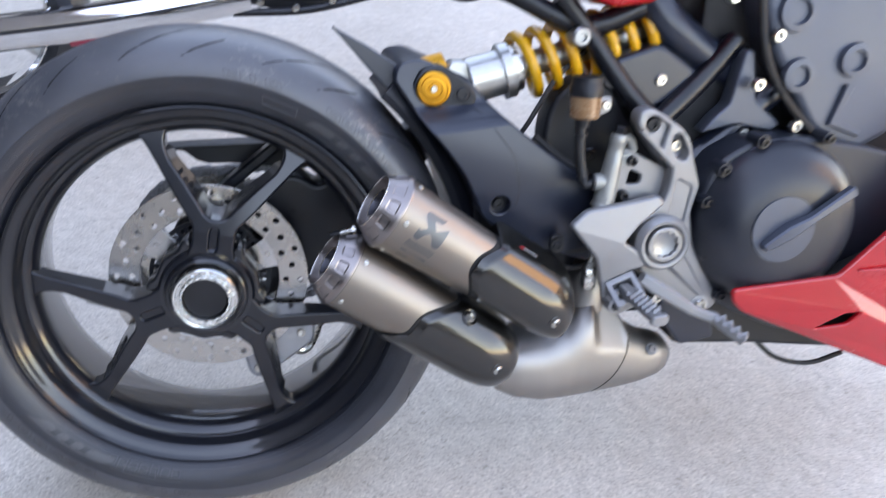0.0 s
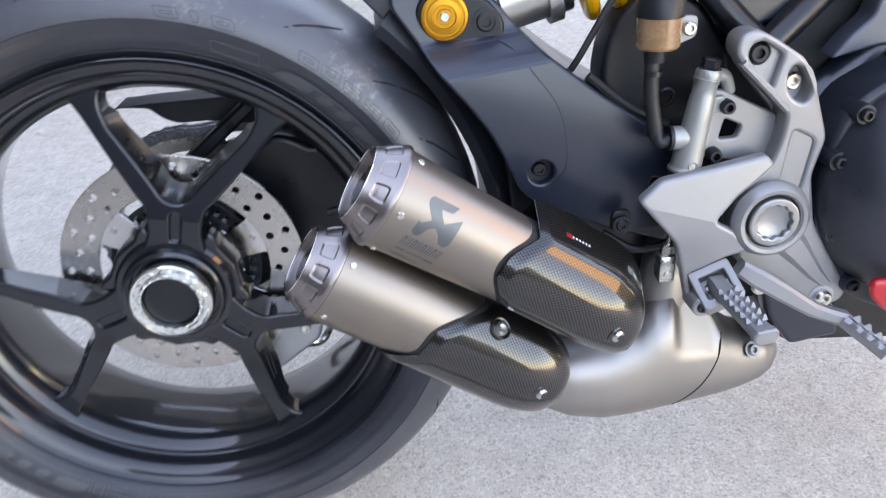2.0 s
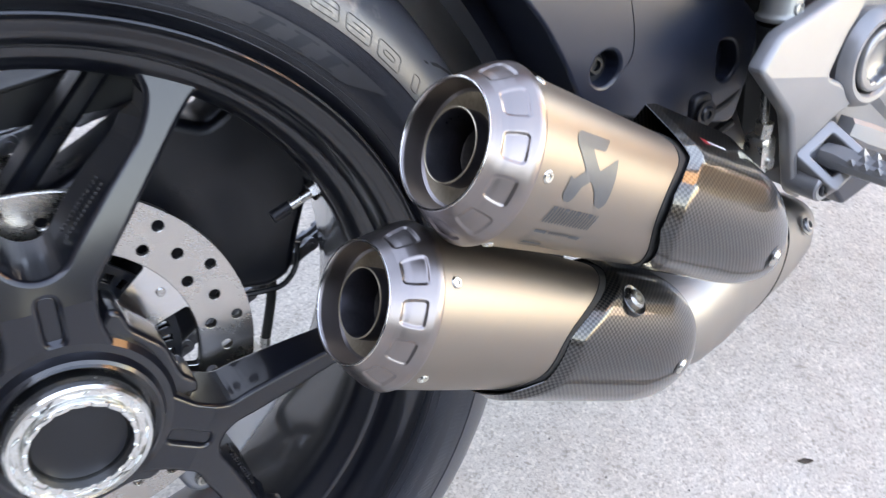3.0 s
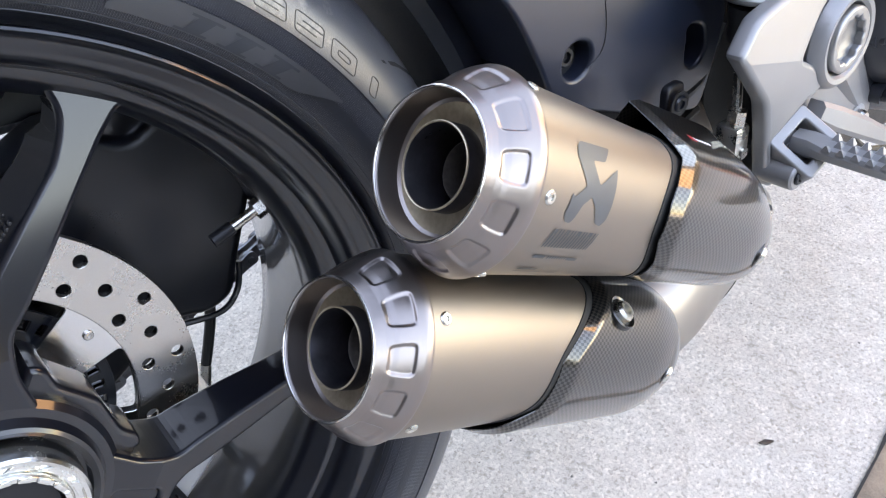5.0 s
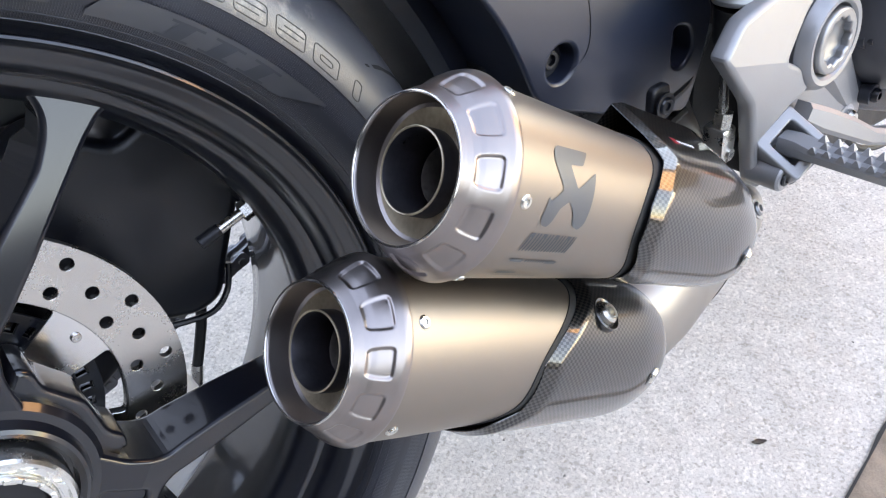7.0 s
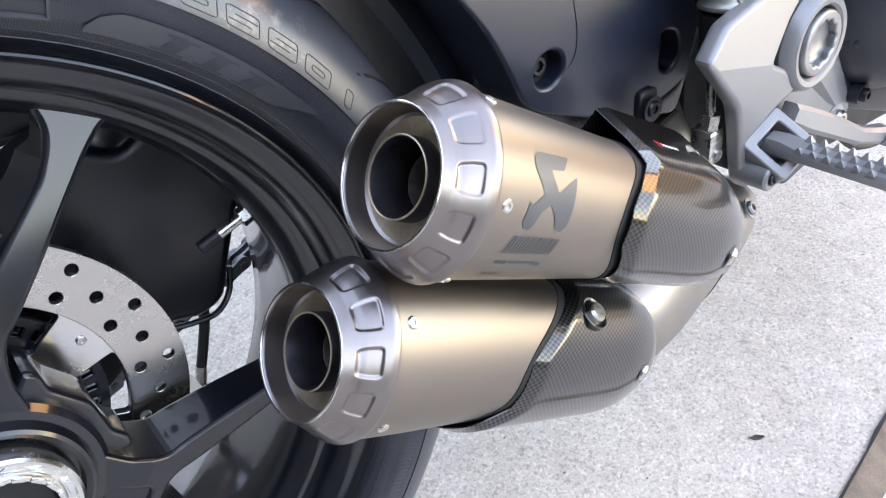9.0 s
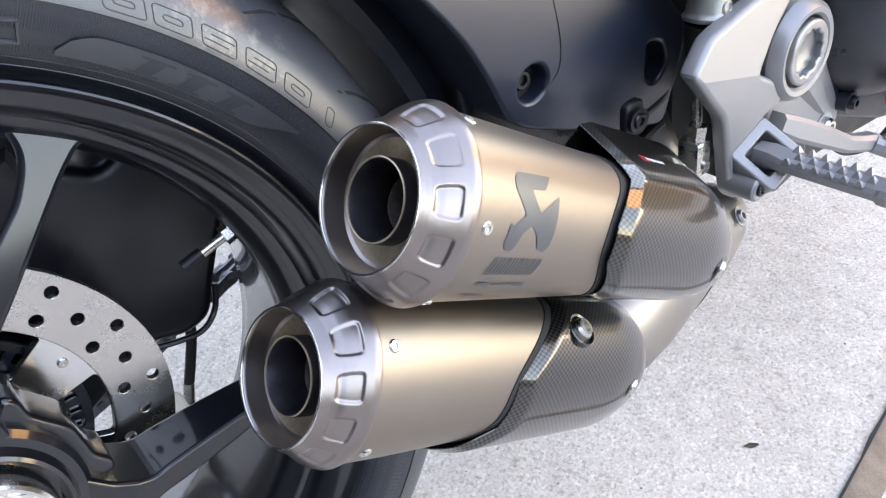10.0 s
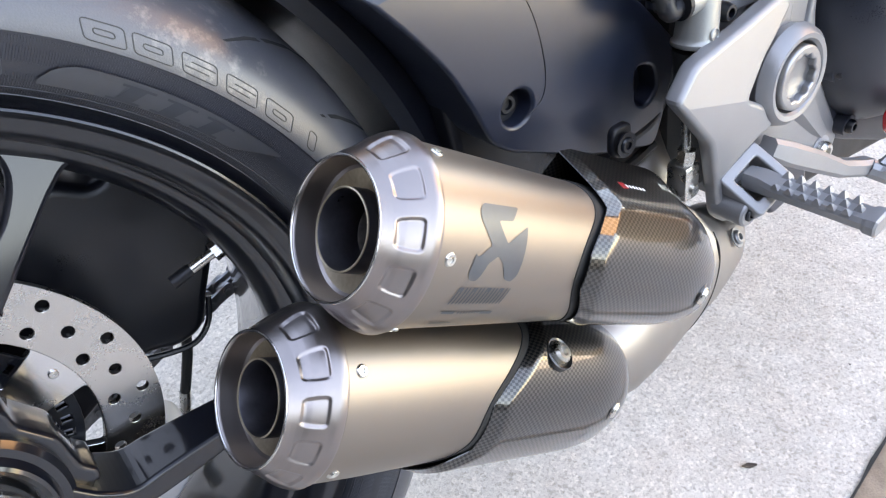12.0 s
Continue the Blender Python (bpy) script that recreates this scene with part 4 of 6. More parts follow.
def shields():
    up = [(-0.0160, 0.0528), (0.0225, 0.0362), (0.0348, 0.0200), (0.0388, 0.006), (0.0383, -0.010), (0.0330, -0.0235), (0.0220, -0.0335), (0.004, -0.0375), (-0.018, -0.030), (-0.030, -0.010), (-0.028, 0.018)]
    def e_up(x, z):
        if z > 0.03 and x < 0.021:
            return 0.1364 - (0.021 - x) * 0.182
        return 0.1178 + max(0.0, z - 0.010) ** 1.5 * 4.6 + max(0.0, -z - 0.008) * 0.85

    a = shield(UP0, up, e_up, 0.209, 0.266, "glossy carbon fibre heat shield with upswept edge", (0.002, -0.002), (0.008, -0.012))
    lo = [(-0.012, 0.0425), (0.0090, 0.0425), (0.0250, 0.0345), (0.0348, 0.0195), (0.0388, 0.004), (0.0382, -0.010), (0.0345, -0.0220), (0.0265, -0.0380), (0.0120, -0.0460), (-0.006, -0.0460), (-0.022, -0.034), (-0.030, -0.006), (-0.026, 0.024)]
    e_lo = lambda x, z: 0.0490 + max(0.0, z - 0.006) ** 1.35 * 3.6 - max(0.0, -z - 0.024) * 1.3
    b = shield(LO0, lo, e_lo, 0.138, 0.193, "glossy carbon fibre heat shield over lower silencer", (0.002, -0.002), (0.008, -0.006))
    # dark gasket between barrel and shell
    for origin, edge in ((UP0, e_up), (LO0, e_lo)):
        rings = []
        raw = []
        for k in range(120):
            q = oval(0.1, 3.0 * k)
            raw.append(edge(q.x * 1.1, q.z * 1.1))
        for k in range(120):
            t = 3.0 * k
            s = sum(raw[(k + j) % 120] for j in range(-5, 6)) / 11
            rings.append([oval(s - 0.0044, t, -0.0002), oval(s - 0.0039, t, 0.0005), oval(s + 0.004, t, 0.0007), oval(s + 0.02, t, 0.0004)])
        part("gasket", rings_bm(rings, closed=False, caps=False, loop=True), DARK, moto, at=axis_frame(origin))
    # bolts in dished seats
    def seat(ob, x, s, z, nx, ns, nz):
        f = aim(x, s, z, nx, ns, nz)
        part("bolt_seat", solid_lathe([(0.003, 0.0), (0.003, 0.0098), (-0.0004, 0.0100), (-0.0010, 0.0094), (-0.0002, 0.0080), (0.0004, 0.0074), (0.0004, 0.0)], 32), CARBON, ob, at=f)
        bolt(ob, f @ Matrix.Translation((0, 0.0004, 0)), 0.0062, 0.0046, STEEL)
    seat(a, 0.0325, 0.2392, -0.0065, 0.84, 0.53, -0.1)
    seat(b, 0.0272, 0.1003, 0.0310, 0.62, 0.0, 0.78)
    seat(b, 0.0322, 0.1659, -0.0055, 0.84, 0.53, -0.1)
    # small badge on the flat top
    t = (Vector((0.0225, 0, 0.0362)) - Vector((-0.0150, 0, 0.0487))).normalized()
    nrm = Vector((-t.z, 0, t.x)) if t.x > 0 else Vector((t.z, 0, -t.x))
    base = Vector((0.0054, 0.1728, 0.0425))
    mm = Matrix((Vector((0, 1, 0)), nrm, t)).transposed().to_4x4()
    mm.translation = base
    part("badge", box(-0.0125, 0.0125, -0.0004, 0.0007, -0.0040, 0.0040, 0.0003), PLASTIC, a, at=mm)
    part("badge_mark", box(-0.0120, -0.0065, 0.0008, 0.0011, -0.004, 0.004), BADGE, a, at=mm)
    for k in range(6):
        part("badge_bar", box(-0.006 + k * 0.0033, -0.0043 + k * 0.0033, 0.0008, 0.0011, 0.0000, 0.0022), WHITE, a, at=mm)


shields()


def loft(stations, segs=40, power=2.4):
    """A body along x: stations of (x, z centre, half height, front y, back y) with rounded-square sections."""
    rings = []
    for x, zc, h, yf, yb_ in stations:
        w, yc = abs(yb_ - yf) / 2, (yf + yb_) / 2
        ring = []
        for k in range(segs):
            a = 2 * math.pi * k / segs
            c, s = math.cos(a), math.sin(a)
            ring.append((x, yc + w * math.copysign(abs(c) ** (2 / power), c), zc + h * math.copysign(abs(s) ** (2 / power), s)))
        rings.append(ring)
    return rings_bm(rings)


COLLECTOR = [(0.340, -0.085, 0.020, -0.150), (0.352, -0.090, 0.034, -0.160), (0.375, -0.0935, 0.0430, -0.163), (0.410, -0.0970, 0.0480, -0.162), (0.440, -0.0920, 0.0545, -0.159), (0.460, -0.0830, 0.0640, -0.156), (0.478, -0.0785, 0.0690, -0.152), (0.498, -0.0810, 0.0660, -0.147), (0.518, -0.0905, 0.0555, -0.142), (0.535, -0.1005, 0.0440, -0.137), (0.560, -0.1075, 0.0348, -0.129), (0.585, -0.1088, 0.0285, -0.121), (0.598, -0.1090, 0.0225, -0.113), (0.606, -0.1090, 0.0130, -0.104)]


def collector_skin(x, z, power=2.6):
    """The outer y of the collector's flank at a place along it."""
    for p, q in zip(COLLECTOR, COLLECTOR[1:]):
        if p[0] <= x <= q[0]:
            u = (x - p[0]) / (q[0] - p[0])
            zc, h, yf = (p[i] + (q[i] - p[i]) * u for i in (1, 2, 3))
            w, yc = (-0.06 - yf) / 2, (-0.06 + yf) / 2
            return yc - w * max(0.0, 1 - abs((z - zc) / h) ** power) ** (1 / power)
    return -0.1


def collector():
    fine = []
    for p, q in zip(COLLECTOR, COLLECTOR[1:]):
        for j in range(5):
            u = j / 5
            fine.append((*(m + (n - m) * u for m, n in zip(p, q)), -0.06))
    fine.append((*COLLECTOR[-1], -0.06))
    bm = loft(fine, 96, 2.6)
    # pressed flat above a level crease, ahead of the rear shell
    ease = lambda a, b, x: (lambda u: u * u * (3 - 2 * u))(min(1.0, max(0.0, (x - a) / (b - a))))
    for v in bm.verts:
        x, y, z = v.co
        z0 = -0.0705 - 0.2 * (x - 0.484)
        if 0.47 < x < 0.532 and y < -0.075 and z > z0:
            flat = collector_skin(x, z0) + 0.55 * (z - z0)
            v.co.y += max(0.0, flat - y) * ease(0.472, 0.487, x) * (1 - ease(0.520, 0.531, x))
    box_ = part("exhaust_collector", bm, COLLECT, moto, "satin stainless exhaust collector box", sharp=60)
    # dark seam between the two shells
    seam = []
    for x, z in ((0.5300, -0.0600), (0.5280, -0.0690), (0.5253, -0.0814), (0.5195, -0.0950), (0.5123, -0.1072), (0.5040, -0.1180), (0.4945, -0.1275), (0.4840, -0.1350)):
        seam.append((x, collector_skin(x, z) + 0.0002, z))
    part("seam", tube(seam, 0.0009, 8), DARK, box_)
    y0 = collector_skin(0.566, -0.088)
    n = Vector(((collector_skin(0.570, -0.088) - y0) / 0.004, -1, (collector_skin(0.566, -0.084) - y0) / 0.004)).normalized()
    bolt(box_, aim(0.566 + 0.0022 * n.x, y0 + 0.0022 * n.y, -0.088 + 0.0022 * n.z, *n), 0.0062, 0.004, PIVOT, washer=0.0088)
    # header pipe rising behind the footrest bracket
    part("header_pipe", tube([(0.476, -0.100, -0.090), (0.476, -0.105, -0.008), (0.482, -0.092, 0.02), (0.50, -0.06, 0.05)], 0.026, 24, r_end=0.019), COLLECT, box_)


collector()


def arm_drop(x, z):
    """How far the swingarm's outer face falls back: a soft roll over the beam and a step at the shock foot."""
    h = z - 0.126 + 0.36 * (x - 0.386)
    lo, hi, a, b = -0.035, 0.055, -0.12, 0.11
    k = (b - a) / (hi - lo)
    roll = lambda u: a * (u - lo) + 0.5 * k * (u - lo) ** 2
    if h < lo:
        y = a * (h - lo)
    elif h < hi:
        y = roll(h)
    else:
        y = roll(hi) + b * (h - hi)
    u = min(1.0, max(0.0, (z - 0.205 - 0.12 * (x - 0.29)) / 0.030))
    return y - roll(0.0) + 0.034 * u * u * (3 - 2 * u)


def swingarm():
    pocket = round_poly([(0.449, 0.108), (0.467, 0.103), (0.471, 0.085), (0.461, 0.075), (0.450, 0.081)], 0.008, 4)
    o = [(0.228, 0.262), (0.258, 0.218), (0.287, 0.184), (0.306, 0.158), (0.320, 0.130), (0.3323, 0.102), (0.346, 0.090), (0.418, 0.056), (0.475, 0.038), (0.49, 0.11), (0.455, 0.149), (0.402, 0.184), (0.350, 0.225), (0.330, 0.246), (0.318, 0.262), (0.290, 0.272), (0.262, 0.284), (0.236, 0.280)]
    bm = plate([round_poly(o, 0.010), circle(0.3516, 0.118, 0.0112, 28), pocket], -0.1215, 0.09, 0.0025, 3)
    for k in range(-9, 17):
        bmesh.ops.bisect_plane(bm, geom=list(bm.verts) + list(bm.edges) + list(bm.faces), plane_co=(0.386, 0, 0.126 + 0.004 * k), plane_no=(0.36, 0, 1))
    for k in range(12):
        bmesh.ops.bisect_plane(bm, geom=list(bm.verts) + list(bm.edges) + list(bm.faces), plane_co=(0.29, 0, 0.205 + 0.003 * k), plane_no=(-0.12, 0, 1))
    for v in bm.verts:
        if v.co.y < -0.04:
            v.co.y += arm_drop(v.co.x, v.co.z)
    arm = part("swingarm", bm, SATIN, moto, "dark grey painted cast swingarm", sharp=45)
    part("bolt_recess", solid_lathe([(-0.02, 0.0), (-0.02, 0.0112), (0.0, 0.0112)], 28), PLASTIC, arm, at=Matrix.Translation((0.3516, -0.088, 0.118)))
    bolt(arm, aim(0.3516, -0.1080, 0.118, 0, -1, 0), 0.0066, 0.004, PLASTIC)
    # tapered tail of the mudguard
    fin = plate([round_poly([(0.160, 0.3185), (0.205, 0.294), (0.245, 0.268), (0.262, 0.240), (0.247, 0.226), (0.227, 0.243), (0.200, 0.272)], 0.003)], -0.062, -0.052, 0.002)
    part("mudguard_tail", fin, SATIN, arm, "pointed black plastic mudguard tail")
    rings = []
    for k in range(21):
        a = radians(-12 + k * 3.0)
        rings.append([(r * math.cos(a), y, r * math.sin(a)) for y, r in ((-0.074, 0.330), (-0.060, 0.362), (0.06, 0.372), (0.085, 0.362), (0.085, 0.322), (0.06, 0.3225), (-0.05, 0.3225), (-0.072, 0.3205))])
    part("inner_mudguard", rings_bm(rings), GUARD, arm)
    # cap plate round the shock foot
    part("shock_mount", plate([round_poly([(0.2500, 0.2560), (0.2530, 0.2440), (0.2608, 0.2331), (0.2791, 0.2259), (0.2952, 0.2233), (0.3137, 0.2230), (0.3250, 0.2295), (0.3258, 0.2450), (0.3140, 0.2600), (0.2850, 0.2780), (0.2600, 0.2740)], 0.007)], -0.0855, -0.050, 0.003, 3), GUARD, arm)
    bolt(arm, aim(0.3095, -0.0855, 0.2445, 0, -1, 0), 0.0085, 0.003, PLASTIC, washer=0.0115)
    line = [(x, -0.1216 + arm_drop(x, z), z) for x, z in ((0.3181, 0.2300), (0.3300, 0.2235), (0.3412, 0.2102), (0.3604, 0.1851), (0.3688, 0.1665), (0.3731, 0.1426), (0.3733, 0.1256), (0.3690, 0.1160), (0.3600, 0.1110))]
    part("seam_line", tube(line, 0.00035, 6), BLACK, arm)
    # rubber-bushed tab below
    tab = part("lower_tab", plate([round_poly([(0.412, 0.083), (0.429, 0.083), (0.429, 0.064), (0.420, 0.059), (0.411, 0.064)], 0.006)], -0.1365, -0.1305, 0.0015), PLASTIC, arm)
    bolt(arm, aim(0.4203, -0.139, 0.0705, 0, -1, 0), 0.0056, 0.0025, BLACK, washer=0.0085)
    part("oval_recess", plate([[(0.440, 0.112), (0.474, 0.112), (0.474, 0.070), (0.440, 0.070)]], -0.106, -0.092, 0.001), SATIN, arm)


swingarm()


def inner_plates():
    ip = part("inner_frame_plate", plate([round_poly([(0.325, 0.125), (0.42, 0.085), (0.50, 0.085), (0.51, -0.02), (0.44, -0.05), (0.37, -0.045), (0.335, 0.02)], 0.012)], -0.085, 0.06, 0.006), BLACK, moto, "black frame plate behind the exhaust")
    for x, z in ((0.445, 0.075), (0.46, 0.055), (0.40, 0.02)):
        bolt(ip, aim(x, -0.085, z, 0, -1, 0), 0.0065, 0.005, BLACK)
    part("wiring", tube([(0.40, -0.10, 0.07), (0.43, -0.11, 0.055), (0.47, -0.115, 0.06), (0.50, -0.11, 0.09)], 0.005, 8), RUBBER, ip)
    part("wiring", tube([(0.415, -0.10, 0.045), (0.445, -0.11, 0.03), (0.48, -0.11, 0.035)], 0.004, 8), RUBBER, ip)


inner_plates()


def rear_shock():
    a, b = Vector((0.328, -0.05, 0.2555)), Vector((0.585, -0.05, 0.327))
    d = (b - a).normalized()
    sh = part("rear_shock", tube([a - d * 0.004, a + d * 0.036], 0.0275, 28), ALUDARK, moto, "silver shock absorber with yellow coil spring")
    part("spring_seat", tube([a + d * 0.036, a + d * 0.048], 0.0335, 28), ALUDARK, sh)
    part("collar", tube([a + d * 0.048, a + d * 0.058], 0.0280, 28), STEEL, sh)
    part("damper_body", tube([a + d * 0.05, b], 0.0155, 24), ALUDARK, sh)
    u = Vector((0, 1, 0))
    v = d.cross(u)
    coil = []
    for k in range(150):
        t = k / 149
        an = 2 * math.pi * 7.4 * t
        coil.append(a + d * (0.056 + 0.185 * t) + 0.0365 * (u * math.cos(an) + v * math.sin(an)))
    part("coil_spring", tube(coil, 0.0066, 10, steps=1), YELLOW, sh, "bright yellow coil spring")
    part("lower_clevis", plate([round_poly([(0.288, 0.262), (0.300, 0.279), (0.340, 0.279), (0.345, 0.240), (0.318, 0.240)], 0.006)], -0.062, -0.03, 0.003), ALUDARK, sh)
    k = Vector((0.2745, -0.089, 0.2510))
    part("adjuster_knob", solid_lathe([(0.03, 0.0), (0.03, 0.0206), (0.002, 0.0206), (0.0002, 0.0196), (-0.0002, 0.0172), (0.0012, 0.0168), (0.0012, 0.0150), (-0.0004, 0.0145), (-0.0008, 0.0100), (0.0008, 0.0095), (0.0008, 0.0065), (-0.0006, 0.0060), (-0.0006, 0.0)], 48, Matrix.Translation(k)), GOLD, sh, "gold anodised adjuster knob")
    bolt(sh, aim(k.x, k.y, k.z, 0, -1, 0), 0.0042, 0.003)
    part("reservoir_canister", tube([(0.258, -0.050, 0.264), (0.292, -0.045, 0.272)], 0.0165, 24), GOLD, sh)


rear_shock()


def teeth_row(parent, a, b, n, up, size, material):
    a, b, up = Vector(a), Vector(b), Vector(up).normalized()
    t = (b - a).normalized()
    w = t.cross(up)
    bm = bmesh.new()
    for k in range(n):
        c = a + (b - a) * (k + 0.5) / n
        q = [bm.verts.new(c + t * i * size + w * j * size) for i, j in ((-1, -1), (1, -1), (1, 1), (-1, 1))]
        q2 = [bm.verts.new(c + up * size * 1.3 + t * i * size * 0.25 + w * j * size * 0.25) for i, j in ((-1, -1), (1, -1), (1, 1), (-1, 1))]
        for i in range(4):
            bm.faces.new((q[i], q[(i + 1) % 4], q2[(i + 1) % 4], q2[i]))
        bm.faces.new(q2)
    part("grip_teeth", bm, material, parent)


def footrest():
    arm_o = [(0.4942, 0.2229), (0.4965, 0.2362), (0.5093, 0.2408), (0.5240, 0.2338), (0.5526, 0.2155), (0.5640, 0.1963), (0.5815, 0.1476), (0.5740, 0.1150), (0.5830, 0.0715), (0.6208, 0.0101), (0.6258, -0.0051), (0.6181, -0.0140), (0.5969, -0.0146), (0.5780, 0.001), (0.5520, 0.0215), (0.5205, 0.0340), (0.5100, 0.0734), (0.5113, 0.1054), (0.5363, 0.1279), (0.5422, 0.1485), (0.5440, 0.1706), (0.5029, 0.2114)]
    recess = round_poly([(0.5050, 0.2190), (0.5068, 0.2280), (0.5158, 0.2315), (0.5341, 0.2200), (0.5304, 0.2060), (0.5276, 0.1925), (0.5218, 0.1985)], 0.004, 4)
    channel = round_poly([(0.5519, 0.1568), (0.5708, 0.1471), (0.5640, 0.1000), (0.5460, 0.1040)], 0.005, 4)
    oval_hole = round_poly([(0.5400, 0.2050), (0.5450, 0.2110), (0.5547, 0.2065), (0.5622, 0.1901), (0.5579, 0.1781), (0.5485, 0.1816), (0.5414, 0.1906)], 0.005)
    br = part("footrest_bracket", plate([round_poly(arm_o, 0.006), recess, oval_hole, channel], -0.166, -0.140, 0.0035, 4), ALU, moto, "silver cast aluminium footrest bracket")
    part("bracket_back", plate([round_poly([(0.502, 0.232), (0.524, 0.236), (0.566, 0.200), (0.582, 0.145), (0.560, 0.09), (0.530, 0.05), (0.515, 0.10), (0.545, 0.165), (0.505, 0.212)], 0.008)], -0.141, -0.128, 0.003), GREYALU, br)
    # sunk channel of the spine and the lower arm
    part("edge_rib", beam([(0.5010, 0.2150, 0.0030, -0.1685, -0.16), (0.5230, 0.1940, 0.0030, -0.1685, -0.16), (0.5430, 0.1745, 0.0030, -0.1680, -0.16)], 0.002), ALU, br)
    part("lower_arm", beam([(0.552, 0.066, 0.017, -0.172, -0.150), (0.572, 0.044, 0.0140, -0.171, -0.150), (0.592, 0.020, 0.0105, -0.169, -0.150), (0.606, 0.006, 0.0085, -0.1665, -0.150)], 0.007), ALU, br)
    part("bolt_pocket", solid_lathe([(-0.1668, 0.0), (-0.1668, 0.0118), (-0.160, 0.0118), (-0.160, 0.0)], 28, Matrix.Translation((0.6020, 0, -0.0050))), GREYALU, br)
    # heel guard wing, tipped outwards towards its foot
    wing_o = [(0.4214, 0.1076), (0.4412, 0.1241), (0.4880, 0.1311), (0.5300, 0.1385), (0.5380, 0.1290), (0.5180, 0.1120), (0.5085, 0.1054), (0.4894, 0.0838), (0.5060, 0.0745), (0.5233, 0.0560), (0.5150, 0.0515), (0.5032, 0.0490), (0.4700, 0.0340), (0.4780, 0.0100), (0.4850, -0.0020), (0.4810, -0.0060), (0.4735, 0.0020), (0.4600, 0.0540), (0.4560, 0.0667)]
    wing = plate([round_poly(wing_o, 0.0045, 3)], -0.178, -0.1655, 0.0035, 3)
    bmesh.ops.bisect_plane(wing, geom=list(wing.verts) + list(wing.edges) + list(wing.faces), plane_co=(0.4231, 0, 0.1040), plane_no=(0.303, 0, 1))
    for v in wing.verts:
        h = v.co.z - 0.1040 + 0.303 * (v.co.x - 0.4231)
        v.co.y += 0.12 * max(0.0, h) + 0.05 * max(0.0, -h)
    part("heel_guard", wing, ALU, br, sharp=24)
    part("recess_floor", plate([round_poly([(0.5010, 0.2180), (0.5050, 0.2320), (0.5158, 0.2355), (0.5380, 0.2210), (0.5330, 0.1990), (0.5280, 0.1880), (0.5190, 0.1985)], 0.004), circle(0.5158, 0.2204, 0.0092, 28)], -0.1595, -0.1450, 0.0012), ALU, br)
    part("recess_floor", plate([round_poly([(0.5480, 0.1600), (0.5740, 0.1500), (0.5700, 0.0950), (0.5420, 0.0990)], 0.004)], -0.1632, -0.1450, 0.001), ALU, br)
    part("recess_floor", plate([round_poly([(0.540, 0.212), (0.560, 0.212), (0.565, 0.174), (0.545, 0.174)], 0.006)], -0.148, -0.143, 0.001), GREYALU, br)
    part("pivot_boss", lathe([(-0.15, 0.0300), (-0.162, 0.0318), (-0.172, 0.0345), (-0.178, 0.0325), (-0.181, 0.0290), (-0.1805, 0.0258), (-0.1785, 0.0240), (-0.160, 0.0235), (-0.160, 0.0)], 64, Matrix.Translation((0.5385, 0, 0.0812))), ALU, br)
    pts = []
    for k in range(60):
        r = 0.0150 + 0.0009 * math.cos(12 * 2 * math.pi * k / 60)
        pts.append((0.5385 + r * math.cos(2 * math.pi * k / 60), 0.0812 + r * math.sin(2 * math.pi * k / 60)))
    part("pivot_bolt", plate([circle(0.5385, 0.0812, 0.0218, 56), pts], -0.1820, -0.160, 0.0015, 2), PIVOT, br, "polished star-socket pivot bolt")
    part("pivot_socket", solid_lathe([(-0.1755, 0.0), (-0.1755, 0.010), (-0.177, 0.014), (-0.177, 0.018), (-0.16, 0.018), (-0.16, 0.0)], 40, Matrix.Translation((0.5385, 0, 0.0812))), PIVOT, br)
    for x, y, z, r, mt in ((0.5158, -0.156, 0.2204, 0.0082, PLASTIC), (0.5515, -0.1480, 0.1940, 0.0075, STEEL), (0.6020, -0.1670, -0.0050, 0.0080, STEEL)):
        bolt(br, aim(x, y, z, 0, -1, 0), r, 0.006, mt)
    # rear web that carries the master cylinder
    part("cylinder_web", plate([round_poly([(0.4860, 0.1905), (0.4945, 0.1900), (0.5450, 0.1650), (0.5420, 0.1270), (0.5000, 0.1290), (0.4800, 0.1340), (0.4830, 0.160)], 0.004), round_poly([(0.4990, 0.1655), (0.5144, 0.1584), (0.5114, 0.1479), (0.4955, 0.1473)], 0.003)], -0.149, -0.140, 0.002), ALU, br)
    for x, y, z in ((0.4975, -0.1500, 0.1770), (0.4910, -0.1500, 0.1360)):
        bolt(br, aim(x, y, z, 0, -1, 0), 0.0062, 0.010, BLACK)
    # peg clevis: a square open frame that faces up and back
    v1 = Vector((0.0334, -0.0015, 0.0150)).normalized()
    nrm = Vector((-0.34, -0.64, 0.69))
    nrm = (nrm - v1 * nrm.dot(v1)).normalized()
    v2 = v1.cross(nrm).normalized()
    cm = Matrix((v1, -nrm, v2)).transposed().to_4x4()
    cm.translation = (0.4910, -0.1870, 0.0300)
    h = 0.0185
    part("peg_clevis", plate([round_poly([(-h, -h), (h, -h), (h, h), (-h, h)], 0.004), round_poly([(-0.0115, -0.0105), (0.0115, -0.0105), (0.0115, 0.0105), (-0.0115, 0.0105)], 0.002)], -0.001, 0.020, 0.0015), ALU, br, at=cm)
    part("clevis_floor", plate([round_poly([(-0.016, -0.016), (0.016, -0.016), (0.016, 0.016), (-0.016, 0.016)], 0.002)], 0.016, 0.019, 0.0005), GREYALU, br, at=cm)
